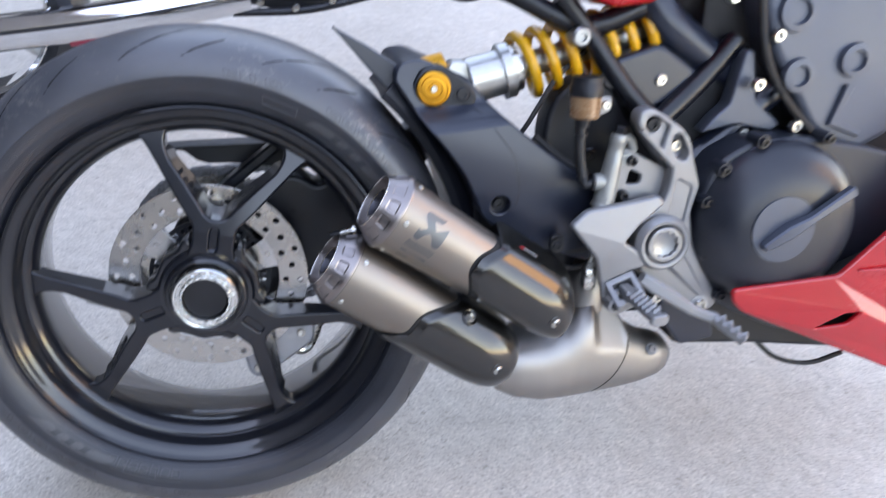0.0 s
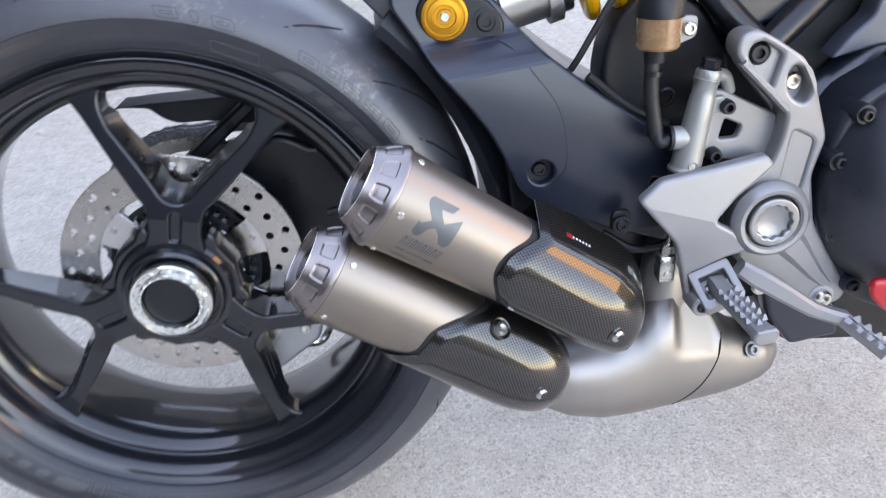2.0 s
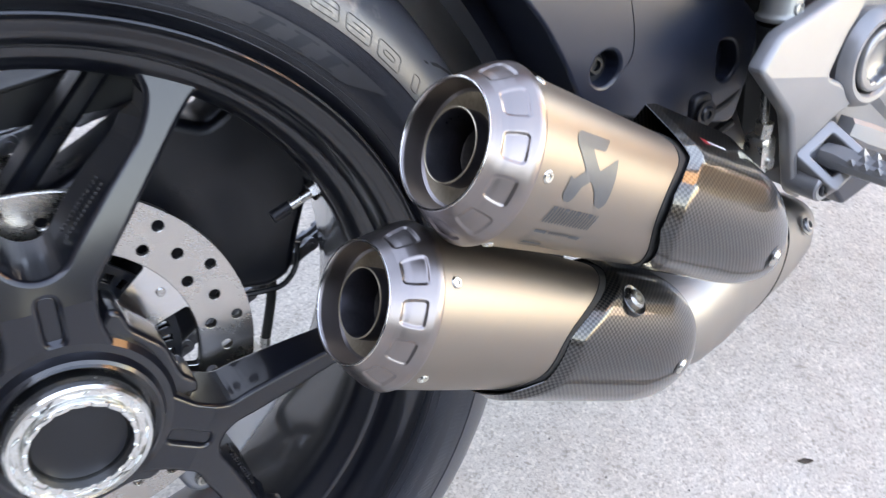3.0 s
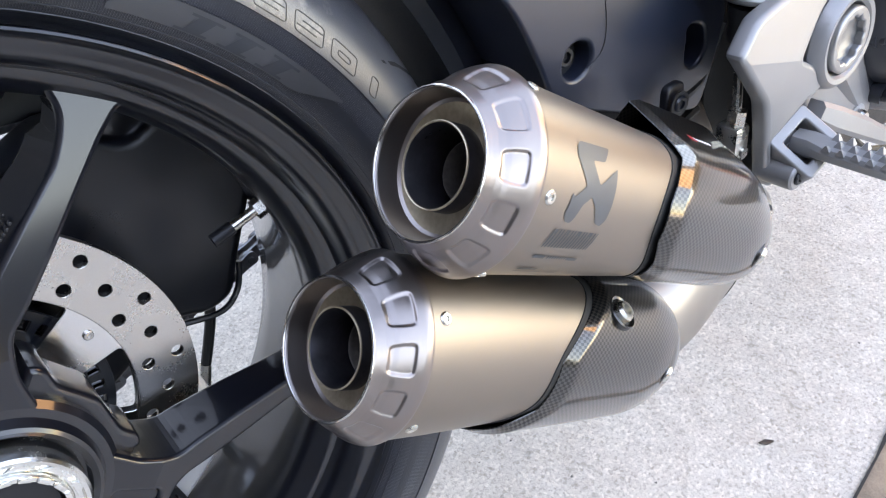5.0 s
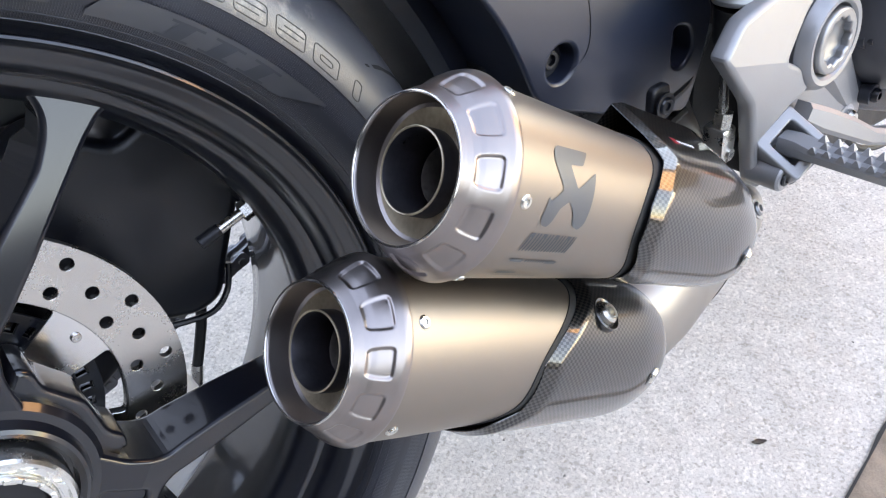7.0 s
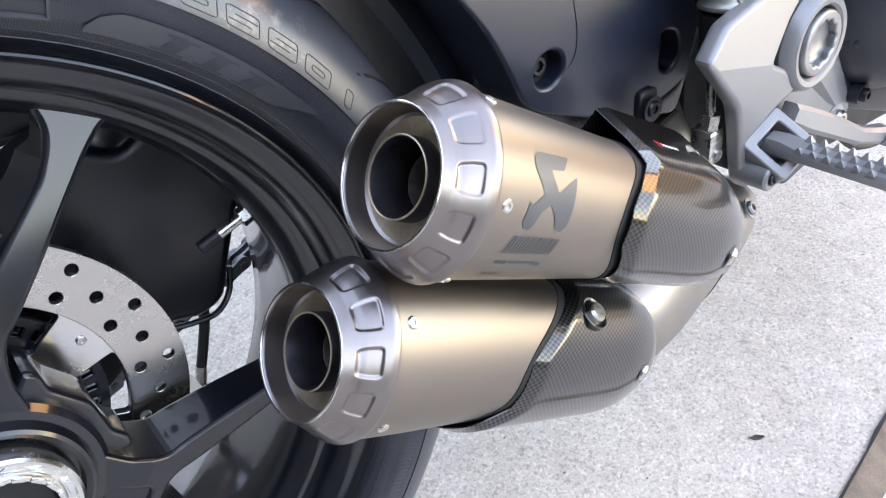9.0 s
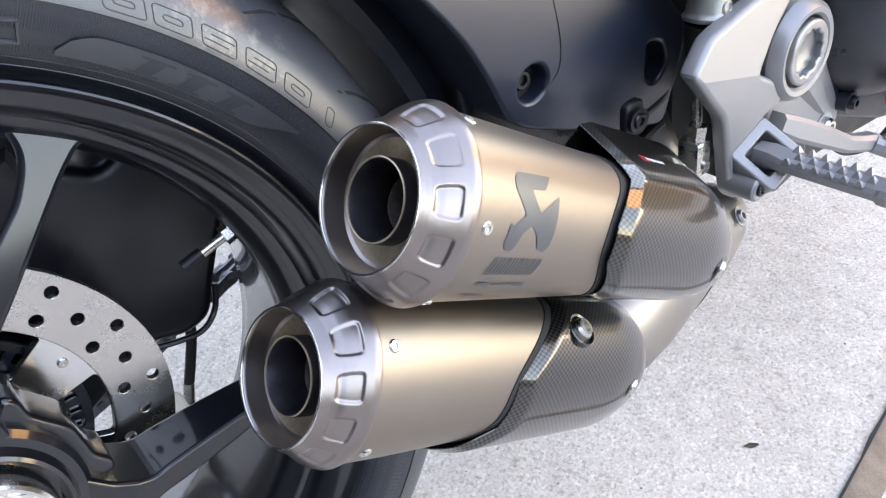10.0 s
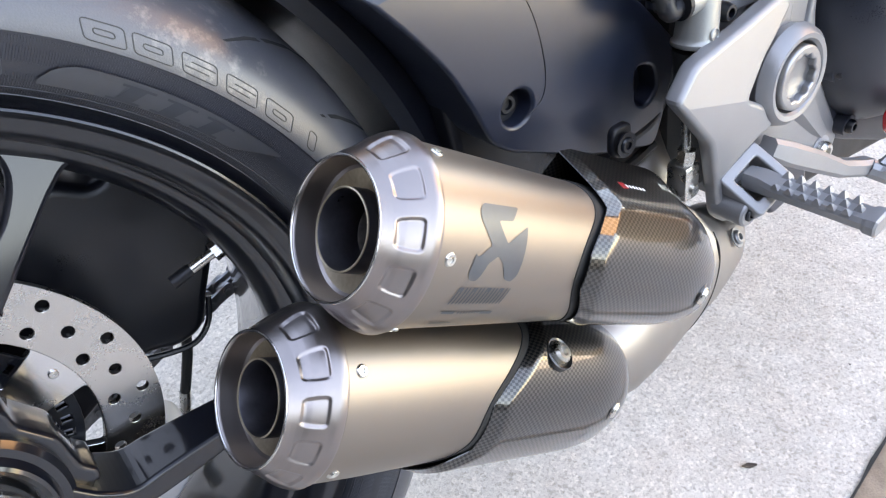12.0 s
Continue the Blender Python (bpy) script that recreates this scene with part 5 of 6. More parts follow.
    part("clevis_eye", solid_lathe([(-0.1915, 0.0), (-0.1915, 0.0082), (-0.190, 0.0096), (-0.168, 0.0100), (-0.168, 0.0)], 32, Matrix.Translation((0.4800, 0, 0.0100))), ALU, br)
    bolt(br, aim(0.4795, -0.1915, 0.0100, 0, -1, 0), 0.0050, 0.002, BLACK)
    # footpeg with rows of teeth
    a, b = Vector((0.4935, -0.178, 0.0270)), Vector((0.5000, -0.266, 0.0240))
    d = (b - a).normalized()
    up = Vector((-0.10, 0.0, 1.0))
    up = (up - d * up.dot(d)).normalized()
    w = d.cross(up)
    rings = []
    for t, hw, hh in ((0.0, 0.0070, 0.0064), (0.12, 0.0080, 0.0070), (0.24, 0.0090, 0.0052), (0.90, 0.0090, 0.0050), (0.925, 0.0104, 0.0062), (0.985, 0.0104, 0.0066), (1.0, 0.0090, 0.0052)):
        c = a + (b - a) * t
        rings.append([c + w * x * hw + up * y * hh for x, y in ((-1, -0.4), (-0.6, -1), (0.6, -1), (1, -0.4), (1, 0.5), (0.75, 1), (-0.75, 1), (-1, 0.5))])
    peg = part("footpeg", rings_bm(rings), ALU, moto, "silver serrated aluminium footpeg")
    for off, lean in ((-0.0064, -0.35), (0.0, 0.0), (0.0064, 0.35)):
        for k in range(6):
            t = 0.27 + 0.62 * (k + (0.5 if off == 0.0 else 0.0)) / 6
            c = a + (b - a) * t + w * off + up * 0.0048
            tip = (up + w * lean).normalized()
            bm = bmesh.new()
            foot = [bm.verts.new(c + d * i * 0.0028 + w * j * 0.0026) for i, j in ((-1, -1), (1, -1), (1, 1), (-1, 1))]
            peak = [bm.verts.new(c + tip * 0.0042 + d * i * 0.0006 + w * j * 0.0006) for i, j in ((-1, -1), (1, -1), (1, 1), (-1, 1))]
            for i in range(4):
                bm.faces.new((foot[i], foot[(i + 1) % 4], peak[(i + 1) % 4], peak[i]))
            bm.faces.new(peak)
            part("grip_tooth", bm, ALU, peg)
    part("peg_pin", tube([(0.488, -0.176, 0.018), (0.512, -0.181, 0.031)], 0.004, 10), STEEL, peg)
    # brake pedal
    ped = part("brake_pedal", beam([(0.514, 0.040, 0.0072, -0.184, -0.172), (0.527, 0.032, 0.0084, -0.190, -0.178), (0.549, 0.019, 0.0080, -0.197, -0.185), (0.576, 0.002, 0.0065, -0.202, -0.191), (0.592, -0.004, 0.0062, -0.205, -0.194), (0.606, -0.0080, 0.0066, -0.209, -0.197)], 0.003), ALU, moto, "silver brake pedal with serrated toe piece")
    ta, tb = Vector((0.604, -0.204, -0.008)), Vector((0.6260, -0.236, -0.0240))
    part("toe_piece", tube([ta, tb], 0.0072, 10), ALU, ped)
    tu = Vector((0.4, -0.1, 1))
    teeth_row(ped, ta + Vector((0.003, -0.003, 0.006)), tb + Vector((0.003, -0.003, 0.006)), 4, tu, 0.0034, ALU)
    teeth_row(ped, ta + Vector((-0.001, -0.007, 0.003)), tb + Vector((-0.001, -0.007, 0.003)), 4, (0.1, -1, 0.5), 0.0032, ALU)
    # pushrod and switch
    sw = part("pushrod", tube([(0.4655, -0.148, 0.105), (0.4569, -0.1566, 0.0515)], 0.0030, 10), STEEL, moto, "zinc plated pushrod with clevis")
    part("rod_nut", tube([(0.4577, -0.1566, 0.0565), (0.4561, -0.1566, 0.0465)], 0.0064, 6), STEEL, sw)
    part("rod_clevis", box(0.4489, 0.4639, -0.1635, -0.1465, 0.0212, 0.0475, 0.003), STEEL, sw)
    part("clevis_pin", solid_lathe([(-0.1655, 0.0), (-0.1655, 0.0036), (-0.1445, 0.0036), (-0.1445, 0.0)], 16, Matrix.Translation((0.4564, 0, 0.0292))), STEEL, sw)


footrest()


def brake_fluid():
    base = Vector((0.4385, -0.145, 0))
    m = Matrix.Translation(base) @ pose(0, 0, 0, 90, 0, 0)  # local Y runs up
    cup = part("brake_reservoir", solid_lathe([(0.2265, 0.0), (0.2265, 0.0155), (0.2285, 0.0172), (0.2520, 0.0178), (0.2520, 0.0)], 40, m), AMBER, moto, "amber brake fluid cup with black cap")
    part("reservoir_cap", solid_lathe([(0.2515, 0.0), (0.2515, 0.0192), (0.2620, 0.0192), (0.2640, 0.0180), (0.273, 0.0175), (0.273, 0.0)], 24, m), PLASTIC, cup)
    part("reservoir_bracket", plate([round_poly([(0.4540, 0.2510), (0.4690, 0.2500), (0.4690, 0.2340), (0.4540, 0.2280)], 0.004)], -0.147, -0.142, 0.001), ALU, cup)
    bolt(cup, aim(0.4620, -0.147, 0.2410, 0, -1, 0), 0.0058, 0.004)
    part("outlet", solid_lathe([(0.2160, 0.0), (0.2160, 0.0085), (0.2270, 0.0095), (0.2270, 0.0)], 24, Matrix.Translation((0.437, -0.145, 0)) @ pose(0, 0, 0, 90, 0, 0)), PLASTIC, cup)
    part("fluid_hose", tube([(0.4350, -0.145, 0.2190), (0.4355, -0.147, 0.190), (0.4390, -0.148, 0.168), (0.4420, -0.150, 0.1530)], 0.0062, 14), RUBBER, cup)
    for z in (0.2070, 0.1560):
        part("hose_clip", lathe([(-0.002, 0.0066), (-0.002, 0.0074), (0.002, 0.0074), (0.002, 0.0066)], 20, Matrix.Translation((0.436 + (0.207 - z) * 0.11, -0.146, z)) @ pose(0, 0, 0, 90, 0, 0)), BLACK, cup)
    axis = aim(0.4672, -0.152, 0.1225, 0.1500, 0, 1.0)  # local -Y runs up the bore
    bore = [(0.0, 0.0), (0.0, 0.0140), (-0.0008, 0.0147), (-0.0028, 0.0147), (-0.0036, 0.0134), (-0.0060, 0.0129), (-0.0180, 0.0125), (-0.0250, 0.0119), (-0.0450, 0.0110), (-0.0640, 0.0104), (-0.0660, 0.0098), (-0.0755, 0.0096), (-0.0765, 0.0103), (-0.0850, 0.0103), (-0.0872, 0.0092), (-0.0875, 0.0)]
    mc = part("master_cylinder", solid_lathe(bore, 40, axis), ALUWARM, moto, "cast aluminium rear brake master cylinder", sharp=50)
    part("banjo_bolt", solid_lathe([(-0.0870, 0.0), (-0.0870, 0.0094), (-0.0885, 0.0094), (-0.0886, 0.0076), (-0.0950, 0.0076), (-0.0958, 0.0068), (-0.0958, 0.0)], 6, axis), PLASTIC, mc)
    part("head_collar", lathe([(-0.0805, 0.0101), (-0.0800, 0.0107), (-0.0790, 0.0107), (-0.0785, 0.0101)], 40, axis), ALUWARM, mc)
    part("banjo", tube([(0.4850, -0.151, 0.2040), (0.4960, -0.147, 0.2000), (0.5025, -0.143, 0.1870)], 0.0054, 12), ALUWARM, mc)
    part("rubber_boot", tube([(0.4667, -0.152, 0.1205), (0.4650, -0.150, 0.0980)], 0.0130, 20, r_end=0.009), RUBBER, mc)
    part("inlet_port", tube([(0.4740, -0.152, 0.1525), (0.4520, -0.152, 0.1530)], 0.0098, 20), ALUWARM, mc)
    part("port_lug", plate([round_poly([(0.4780, 0.1850), (0.4960, 0.1860), (0.4960, 0.1740), (0.4850, 0.1700), (0.4870, 0.1460), (0.4800, 0.1340), (0.4700, 0.1400)], 0.003)], -0.153, -0.146, 0.0015), ALUWARM, mc)
    part("port_ring", tube([(0.4535, -0.152, 0.1530), (0.4505, -0.152, 0.1530)], 0.0102, 20), PLASTIC, mc)
    part("inlet_elbow", tube([(0.4550, -0.152, 0.1525), (0.4440, -0.152, 0.1500), (0.4415, -0.150, 0.1580)], 0.0058, 12), PLASTIC, mc)
    part("cast_mark", lathe([(-0.1640, 0.0028), (-0.1646, 0.0036), (-0.1640, 0.0044)], 20, Matrix.Translation((0.4690, -0.001, 0.1310))), ALUWARM, mc)


brake_fluid()


def frame_and_engine():
    cov = part("inner_cover", plate([round_poly([(0.4076, 0.1853), (0.4120, 0.2200), (0.4225, 0.2422), (0.4500, 0.2660), (0.4960, 0.2500), (0.5256, 0.2032), (0.5200, 0.1300), (0.4621, 0.1140)], 0.012)], -0.092, -0.05, 0.006, 3), PLASTIC, moto, "black plastic inner cover")
    bolt(cov, aim(0.4685, -0.092, 0.1710, 0, -1, 0), 0.0085, 0.003, BLACK)
    part("cable", tube([(0.3780, -0.075, 0.185), (0.3900, -0.085, 0.2080), (0.4040, -0.085, 0.2320), (0.4260, -0.08, 0.2640), (0.47, -0.07, 0.30)], 0.0032, 8), RUBBER, cov)
    part("loom", tube([(0.395, -0.10, 0.196), (0.43, -0.105, 0.168), (0.465, -0.11, 0.150)], 0.0045, 8), RUBBER, cov)
    fr = part("trellis_frame", tube([(0.4200, -0.09, 0.3560), (0.4550, -0.09, 0.3150), (0.5060, -0.10, 0.2500), (0.5440, -0.11, 0.2120)], 0.0125, 16), BLACK, moto, "black tubular trellis frame")
    part("frame_tube", tube([(0.30, -0.07, 0.375), (0.3600, -0.075, 0.3600), (0.4500, -0.085, 0.3230), (0.52, -0.09, 0.345)], 0.0125, 16), BLACK, fr)
    part("frame_tube", tube([(0.5750, -0.10, 0.1500), (0.6150, -0.10, 0.1750), (0.6900, -0.10, 0.2400), (0.78, -0.1, 0.31)], 0.0160, 16), SATIN, fr)
    part("frame_tube", tube([(0.5440, -0.11, 0.2120), (0.60, -0.10, 0.262), (0.64, -0.1, 0.31)], 0.0130, 16), BLACK, fr)
    part("frame_lug", solid_lathe([(-0.106, 0.0), (-0.106, 0.0050), (-0.110, 0.0056), (-0.110, 0.0090), (-0.108, 0.0118), (-0.08, 0.0118), (-0.08, 0.0)], 28, Matrix.Translation((0.4420, 0, 0.3120))), PIVOT, fr)
    bolt(fr, aim(0.6560, -0.117, 0.2000, 0, -1, 0), 0.006, 0.004)
    part("intake_boot", tube([(0.5300, -0.07, 0.3620), (0.5600, -0.08, 0.3250), (0.6100, -0.08, 0.2900), (0.65, -0.08, 0.27)], 0.0230, 20), SATIN, fr)
    # plain box in place of the blue-black damper cylinder
    box2 = part("damper_body_box", plate([round_poly([(0.485, 0.285), (0.545, 0.305), (0.600, 0.270), (0.575, 0.235), (0.520, 0.222)], 0.010)], -0.10, -0.03, 0.006), SATIN, moto)
    bolt(box2, aim(0.5480, -0.10, 0.2620, 0, -1, 0), 0.0072, 0.004)
    part("heat_tinted_header", tube([(0.545, -0.055, 0.215), (0.575, -0.06, 0.228), (0.62, -0.06, 0.230)], 0.0150, 20), CAPIN3, box2, "straw-coloured header pipe")
    # crankcase with clutch cover
    eng = part("engine", plate([round_poly([(0.5860, 0.1420), (0.6000, 0.1750), (0.6400, 0.2000), (0.7000, 0.2050), (0.80, 0.19), (0.95, 0.15), (0.95, -0.05), (0.72, -0.05), (0.63, -0.01), (0.5950, 0.0200), (0.5820, 0.0700)], 0.02)], -0.165, 0.12, 0.006, 3), ENGINE, moto, "dark grey engine with round clutch cover")
    cc = Vector((0.686, 0, 0.0980))
    part("clutch_cover", solid_lathe([(-0.160, 0.0), (-0.160, 0.104), (-0.172, 0.102), (-0.186, 0.094), (-0.198, 0.080), (-0.204, 0.062), (-0.2055, 0.046), (-0.2055, 0.0)], 80, Matrix.Translation(cc)), ENGINE, eng)
    part("clutch_cap", solid_lathe([(-0.203, 0.0), (-0.203, 0.041), (-0.207, 0.040), (-0.208, 0.0)], 48, Matrix.Translation((0.6727, 0, 0.1030))), GREYCAST, eng)
    part("clutch_lever", beam([(0.6472, 0.0836, 0.005, -0.217, -0.207), (0.6740, 0.1040, 0.0080, -0.222, -0.207), (0.700, 0.118, 0.0050, -0.220, -0.210), (0.7515, 0.1499, 0.0065, -0.216, -0.206)], 0.002), GREYCAST, eng)
    for x, z in ((0.5905, 0.1290), (0.5985, 0.0620), (0.6060, 0.1680), (0.6500, 0.2010), (0.6250, 0.0080), (0.735, 0.203)):
        part("bolt_post", solid_lathe([(-0.174, 0.0), (-0.174, 0.0082), (-0.15, 0.0092), (-0.15, 0.0)], 20, Matrix.Translation((x, 0, z))), ENGINE, eng)
        bolt(eng, aim(x, -0.174, z, 0, -1, 0), 0.0056, 0.0045, BLACK)
    part("engine_decal", plate([round_poly([(0.640, 0.192), (0.668, 0.197), (0.667, 0.188), (0.641, 0.184)], 0.002)], -0.167, -0.164, 0.0005), DECAL, eng)
    # cylinder and belt cover
    top = part("belt_cover", plate([round_poly([(0.634, 0.40), (0.668, 0.3000), (0.735, 0.2050), (0.800, 0.1750), (0.850, 0.2000), (0.835, 0.2900), (0.80, 0.40)], 0.014)], -0.135, 0.05, 0.010, 3), GREYCAST, moto, "grey painted belt cover on the cylinder")
    for x, z, r in ((0.704, 0.2720, 0.0170), (0.776, 0.2900, 0.0170), (0.690, 0.345, 0.0200)):
        part("cover_boss", lathe([(-0.134, r * 1.25), (-0.142, r * 1.15), (-0.1425, r * 0.75), (-0.137, r * 0.65), (-0.137, 0.0)], 28, Matrix.Translation((x, 0, z))), GREYCAST, top)
    part("belt_rib", beam([(0.775, 0.26, 0.006, -0.142, -0.13), (0.760, 0.215, 0.006, -0.141, -0.13), (0.80, 0.20, 0.004, -0.140, -0.13)], 0.002), GREYCAST, top)
    part("bracket_arm", plate([round_poly([(0.596, 0.202), (0.612, 0.222), (0.628, 0.236), (0.640, 0.30), (0.652, 0.30), (0.662, 0.240), (0.700, 0.212), (0.690, 0.203), (0.640, 0.212)], 0.006)], -0.125, -0.10, 0.003), GREYCAST, top)
    part("bracket_cable", tube([(0.64, -0.13, 0.40), (0.655, -0.135, 0.31), (0.685, -0.135, 0.255), (0.735, -0.135, 0.205), (0.775, -0.15, 0.165)], 0.005, 10), RUBBER, top)
    for x, z in ((0.652, 0.262), (0.668, 0.318), (0.71, 0.212), (0.606, 0.36)):
        bolt(top, aim(x, -0.137, z, 0, -1, 0), 0.008, 0.008, STEEL)
    # black boxes added to give the depth behind the engine its shade
    back = part("engine_dark_fill", box(0.52, 1.05, -0.09, 0.14, -0.05, 0.30, 0.01), DARK, moto)
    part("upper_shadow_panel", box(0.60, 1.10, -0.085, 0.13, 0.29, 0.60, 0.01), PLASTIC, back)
    # underside: stand mount, sump and hose
    sump = part("sump", plate([round_poly([(0.575, -0.040), (0.60, -0.084), (0.70, -0.090), (0.86, -0.108), (0.95, -0.10), (0.95, -0.03), (0.64, -0.02)], 0.010)], -0.12, 0.06, 0.006), PLASTIC, moto, "black engine sump and stand mount")
    part("drain_hose", tube([(0.72, -0.11, -0.085), (0.76, -0.115, -0.118), (0.81, -0.12, -0.128), (0.86, -0.12, -0.115)], 0.0035, 8), RUBBER, sump)
    part("stand_bracket", plate([round_poly([(0.560, 0.000), (0.585, 0.010), (0.640, -0.035), (0.648, -0.070), (0.600, -0.078), (0.575, -0.045)], 0.006)], -0.135, -0.11, 0.004), SATIN, sump)
    bolt(sump, aim(0.5560, -0.140, -0.004, 0, -1, 0), 0.008, 0.005)


frame_and_engine()


def bodywork():
    o = [(0.6205, 0.0255), (0.6240, 0.0300), (0.7510, 0.0450), (0.8115, 0.1115), (0.95, 0.24), (1.10, 0.30), (1.10, -0.16), (0.8625, -0.0960), (0.6379, -0.0011), (0.6230, 0.0130)]
    slot = round_poly([(0.735, -0.026), (0.770, -0.006), (0.790, -0.004), (0.775, -0.020)], 0.003)
    bm = plate([round_poly(o, 0.005), slot], -0.206, -0.198, 0.003, 3)
    bmesh.ops.triangulate(bm, faces=[f for f in bm.faces if len(f.verts) > 4])
    for v in bm.verts:
        v.co.y += 0.9 * max(0.0, -0.01 - v.co.z) ** 1.5 - 0.10 * max(0.0, v.co.x - 0.65)
    f = part("belly_fairing", bm, RED, moto, "glossy red belly fairing panel with gill slot", sharp=40)
    part("fairing_crease", tube([(0.775, -0.219, 0.052), (0.90, -0.232, 0.055), (1.08, -0.25, 0.06)], 0.0016, 8), RED, f)
    # void-black sheet standing in for the shade inside the fairing and its slot
    part("fairing_dark_backing", plate([round_poly([(0.66, 0.02), (0.76, 0.035), (0.95, 0.12), (0.95, -0.08), (0.84, -0.08)], 0.01)], -0.19, -0.17, 0.003), DARK, f)
    t = part("tail_panel", plate([round_poly([(0.40, 0.40), (0.425, 0.362), (0.470, 0.345), (0.520, 0.352), (0.60, 0.44), (0.45, 0.46)], 0.01)], -0.135, 0.10, 0.012, 4), RED, moto, "glossy red panel under the seat")


bodywork()

# ---- the surroundings ----
def joint_strip():
    m = pose(0.61, -0.2335, 0, 0, 0, 9.5)
    bm = box(-4, 6, -0.030, 0.0, -0.05, 0.0025, 0.001)
    tagged(part("trim", bm, JOINT, at=m), "rust-brown filled expansion joint in the concrete", "joint", kind="structure")
    bm = bmesh.new()
    rings = []
    random.seed(4)
    for k in range(220):
        x = -3 + k * 0.03
        w = 0.001 + random.random() * 0.0024
        rings.append([(x, -0.001, 0.0035), (x, w, 0.0032)])
    rings_bm(rings, closed=False, caps=False, bm=bm)
    tagged(part("trim", bm, DARK, at=m), "dark ragged edge of the concrete joint", "joint", kind="structure")


joint_strip()


def debris(name, x, y, size, turn, label, material, curl=0.3):
    """A dry curled fragment lying on the concrete."""
    random.seed(int(1000 * abs(x) + 77 * abs(y)))
    rings = []
    for k in range(7):
        u = k / 6
        w = size * (0.04 + 0.11 * math.sin(math.pi * u) * (0.6 + 0.8 * random.random()))
        z = 0.0015 + size * curl * abs(u - 0.5) * 0.6
        xx = size * (u - 0.5)
        rings.append([(xx, -w, z + w * 0.4), (xx, 0, z), (xx, w, z + w * 0.5), (xx, w, z + w * 0.5 + 0.0009), (xx, 0, z + 0.0012), (xx, -w, z + w * 0.4 + 0.0009)])
    ob = part(name, rings_bm(rings), material, at=pose(x, y, 0, 0, 0, turn))
    tagged(ob, label, "debris")


debris("dry_leaf", 0.5690, -0.1494, 0.0155, -32, "small brown dry leaf curled on the concrete", LEAF)
for x, y, s, a in DEBRIS:
    debris("bark_crumb", x, y, s, a, "tiny dark crumb of bark on the concrete", LEAF, 0.5)


def loose_grit():
    """Fine grit and sand lying on the concrete round the wheel."""
    random.seed(11)
    bm = bmesh.new()
    for k in range(1500):
        x, y = random.uniform(-0.9, 1.3), random.uniform(-0.45, 1.1)
        s = random.choice((0.0006, 0.0008, 0.001, 0.0016))
        c = Vector((x, y, s * 0.5))
        v = [bm.verts.new(c + Vector((random.uniform(-1, 1), random.uniform(-1, 1), d)) * s) for d in (-0.5, 0.9, -0.5, -0.5)]
        for i, j, l in ((0, 1, 2), (0, 1, 3), (1, 2, 3), (0, 2, 3)):
            bm.faces.new((v[i], v[j], v[l]))
    tagged(part("grit", bm, GRIT), "fine grey grit scattered on concrete", "grit", kind="stuff")


loose_grit()


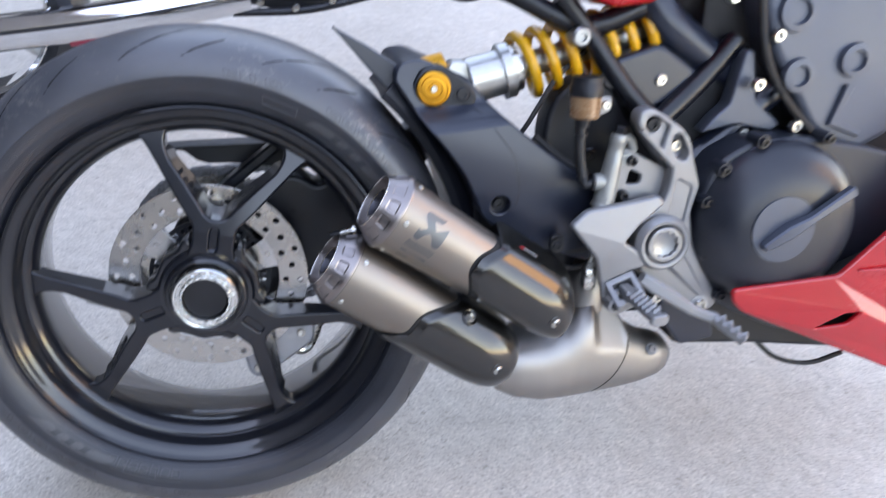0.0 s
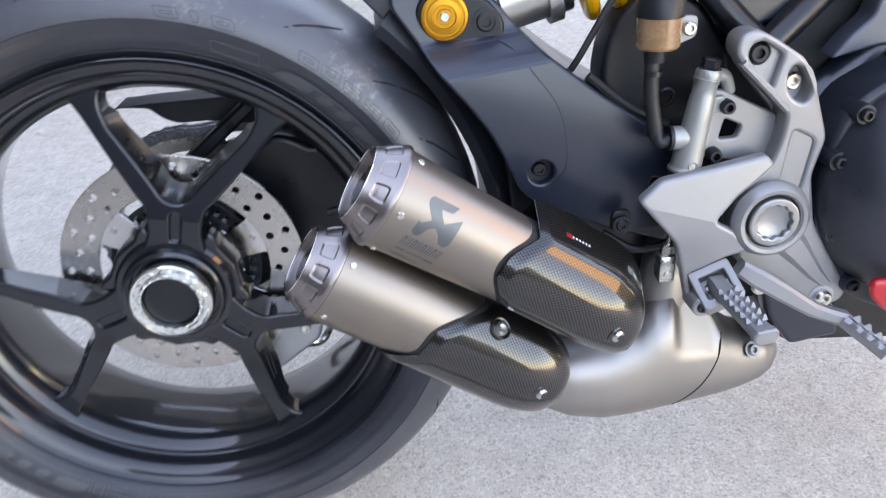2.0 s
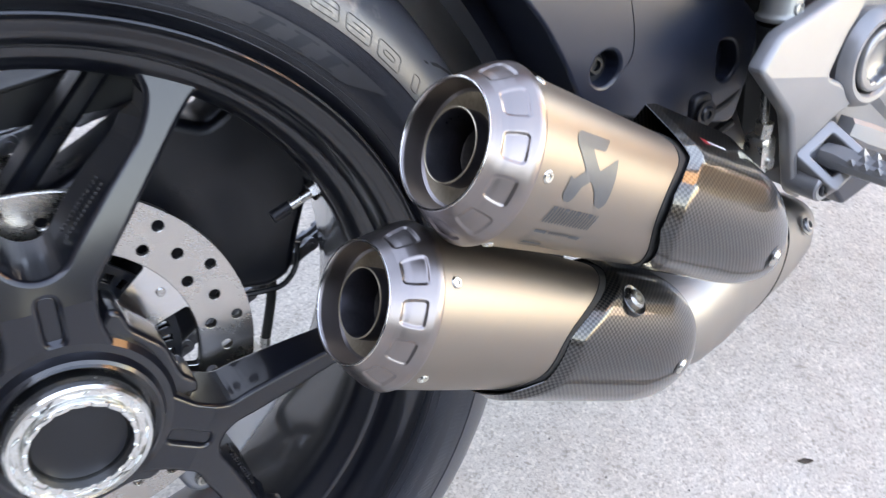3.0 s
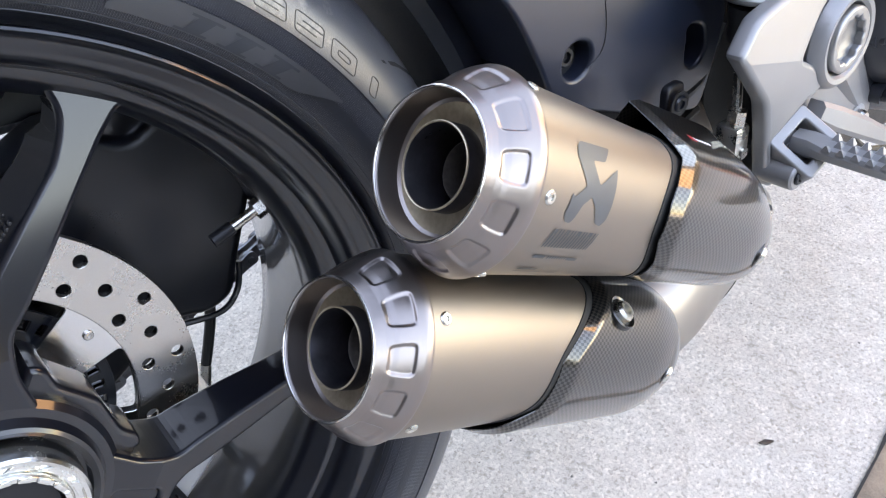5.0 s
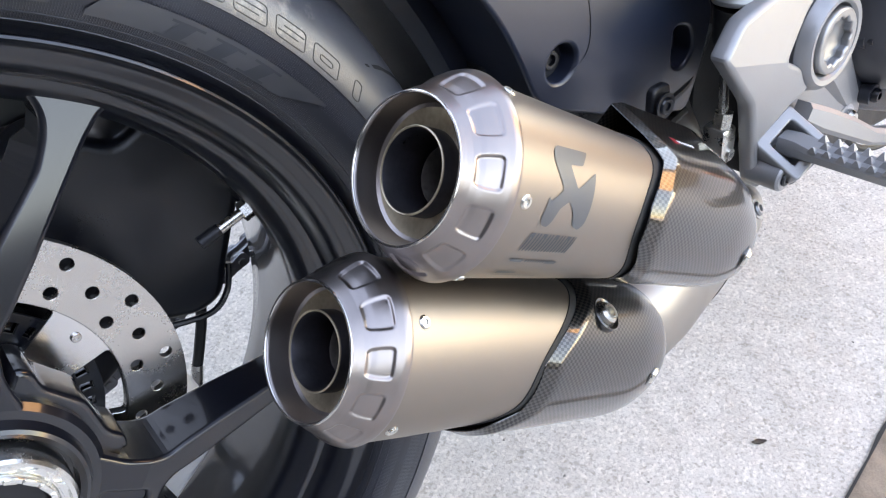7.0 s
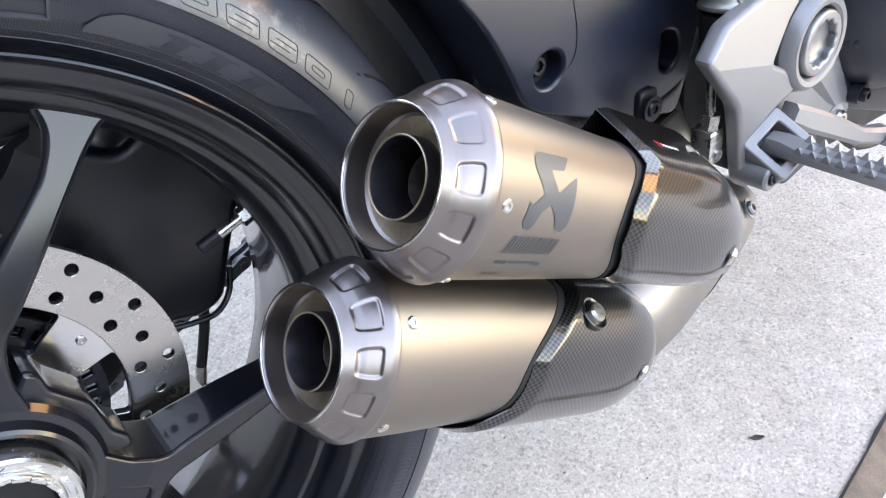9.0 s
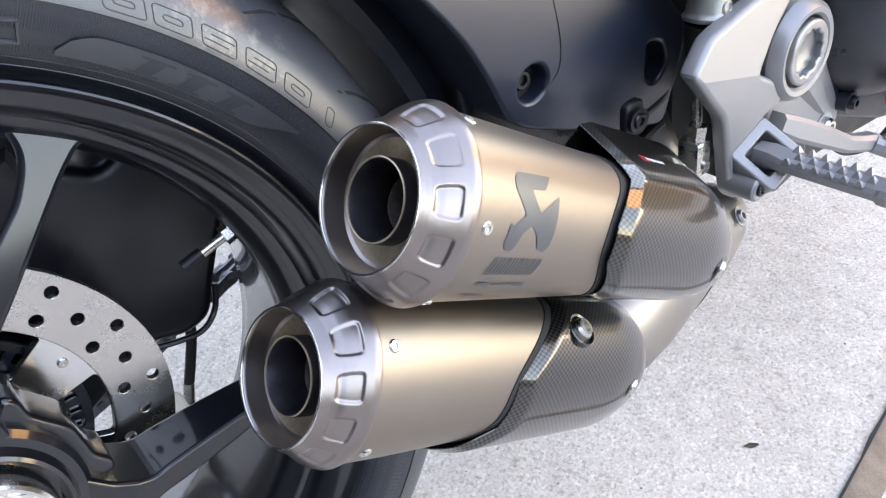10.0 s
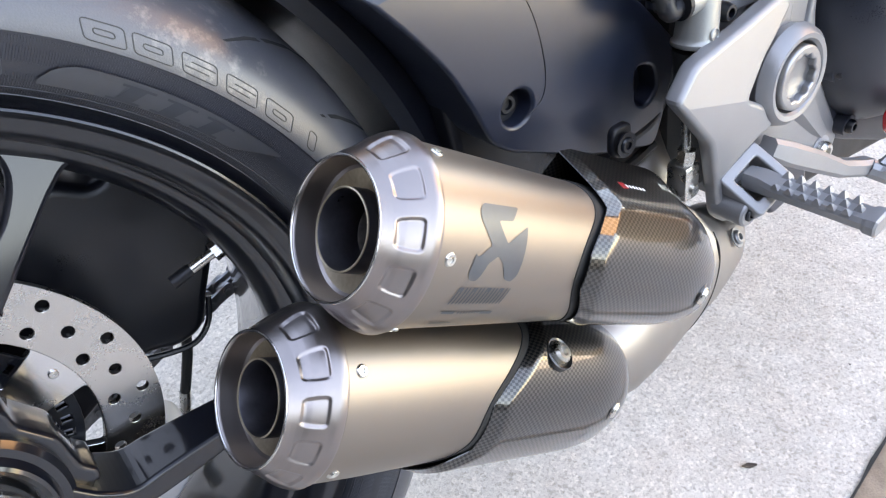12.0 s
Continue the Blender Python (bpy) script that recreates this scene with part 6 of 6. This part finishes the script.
def parked_motorcycle():
    """The neighbouring machine, of which the lower flank shows."""
    pm = new("parked_motorcycle")
    pm.matrix_basis = pose(0.0, 1.20, 0, 0, 0, 0)
    tagged(pm, "black cruiser motorcycle with chrome exhaust parked beyond", "motorcycle")
    cx, cz = -0.70, 0.32
    w = part("wheel", lathe([(-0.06, 0.235), (-0.055, 0.245), (0.055, 0.245), (0.06, 0.235), (0.05, 0.225), (-0.05, 0.225)], 64, Matrix.Translation((cx, 0.12, cz)), closed=True), CHROME, pm, "chromed rim")
    part("tyre", lathe([(-0.06, 0.240), (-0.075, 0.265), (-0.068, 0.295), (-0.04, 0.315), (0, 0.32), (0.04, 0.315), (0.068, 0.295), (0.075, 0.265), (0.06, 0.240)], 64, Matrix.Translation((cx, 0.12, cz))), TYRE, w)
    part("hub", solid_lathe([(-0.07, 0.0), (-0.07, 0.05), (0.07, 0.05), (0.07, 0.0)], 32, Matrix.Translation((cx, 0.12, cz))), ALUDARK, w)
    for k in range(7):
        a = 2 * math.pi * k / 7 + 0.3
        part("spoke", tube([(cx + 0.04 * math.cos(a), 0.10, cz + 0.04 * math.sin(a)), (cx + 0.232 * math.cos(a), 0.10, cz + 0.232 * math.sin(a))], 0.014, 10, r_end=0.011), ALUDARK, w)
    ex = part("exhaust_pipe", tube([(-0.62, -0.03, 0.275), (-0.30, -0.02, 0.318), (0.02, 0.0, 0.375)], 0.043, 28), CHROME, pm, "polished chrome exhaust pipe")
    part("pipe_end", lathe([(0.0, 0.040), (-0.01, 0.043), (-0.012, 0.036), (0.05, 0.030)], 28, aim(-0.615, -0.03, 0.276, -0.97, 0, -0.12)), CHROME, ex)
    part("heat_band", tube([(-0.40, -0.034, 0.270), (-0.20, -0.03, 0.296)], 0.016, 12), REDBAND, ex, "thin red band under the pipe")
    fr = part("frame_rail", tube([(-0.25, 0.03, 0.38), (0.05, 0.02, 0.365), (0.30, 0.0, 0.385), (0.55, 0.0, 0.42), (0.95, 0.0, 0.45)], 0.018, 14), BLACK, pm, "black steel frame rail")
    part("lower_rail", tube([(-0.02, -0.02, 0.335), (0.16, -0.02, 0.345), (0.34, -0.01, 0.385)], 0.010, 12), BLACK, fr)
    part("bracket", plate([round_poly([(-0.03, 0.41), (0.02, 0.35), (0.10, 0.335), (0.28, 0.37), (0.36, 0.41), (0.20, 0.46)], 0.01)], 0.0, 0.03, 0.004), PLASTIC, fr)
    for x, z in ((0.045, 0.362), (0.13, 0.352), (0.22, 0.372)):
        bolt(fr, aim(x, -0.03, z, 0, -1, 0), 0.010, 0.008)
    part("engine_case", solid_lathe([(-0.02, 0.0), (-0.02, 0.085), (-0.005, 0.11), (0.12, 0.11), (0.12, 0.0)], 48, Matrix.Translation((0.56, 0, 0.475))), BLACK, pm, "round black engine case")
    rings = []
    for x, z, w, h in ((-0.72, 0.74, 0.03, 0.02), (-0.66, 0.74, 0.10, 0.05), (-0.40, 0.71, 0.13, 0.08), (-0.05, 0.68, 0.14, 0.09), (0.20, 0.68, 0.11, 0.09), (0.32, 0.76, 0.14, 0.11), (0.60, 0.80, 0.16, 0.13), (0.85, 0.80, 0.11, 0.10), (0.92, 0.79, 0.04, 0.04)):
        rings.append([(x, 0.16 + w * math.cos(t), z + h * math.sin(t)) for t in [2 * math.pi * k / 20 for k in range(20)]])
    part("seat_and_tank", rings_bm(rings), PLASTIC, pm)
    part("engine_block", box(0.10, 0.62, 0.06, 0.28, 0.40, 0.60, 0.03), PLASTIC, pm)


parked_motorcycle()


def building(name, x0, x1, y0, y1, h, label, material):
    root = new(name)
    root.matrix_basis = Matrix.Translation(((x0 + x1) / 2, (y0 + y1) / 2, 0))
    hx, hy = (x1 - x0) / 2, (y1 - y0) / 2
    part("wall", box(-hx, hx, -hy, hy, 0, h, 0.01), material, root)
    part("roof", box(-hx - 0.1, hx + 0.1, -hy - 0.1, hy + 0.1, h, h + 0.12, 0.02), ROOF, root)
    tagged(root, label, "building")


building("shed", 4.2, 10.0, -1.75, -0.4, 2.9, "tan stuccoed shed beside the paved yard", STUCCO)
# added out of view to hide the bright north horizon from the rim
building("horizon_blocker", -3.1, 9.0, 8.5, 12.0, 3.4, "unseen grey block added to dim the horizon in reflections", RENDER)
# added out of view to the west: shades the machine and the ground
building("sun_blocker", -7.5, -3.2, -12.0, 14.0, 7.2, "unseen dark block added to keep the sun off the yard", BLOCKER)
# added low block: a dark reflection for the swingarm, sky left open above
building("low_reflection_blocker", 0.05, 3.0, -5.1, -4.8, 1.0, "unseen low dark block added to darken the swingarm's reflections", BLOCKER)
# added behind the viewer so that spokes and rim reflect something dark
building("wheel_reflection_blocker", -3.1, -0.05, -7.0, -4.0, 2.1, "unseen dark block added behind the viewer to darken wheel reflections", BLOCKER)
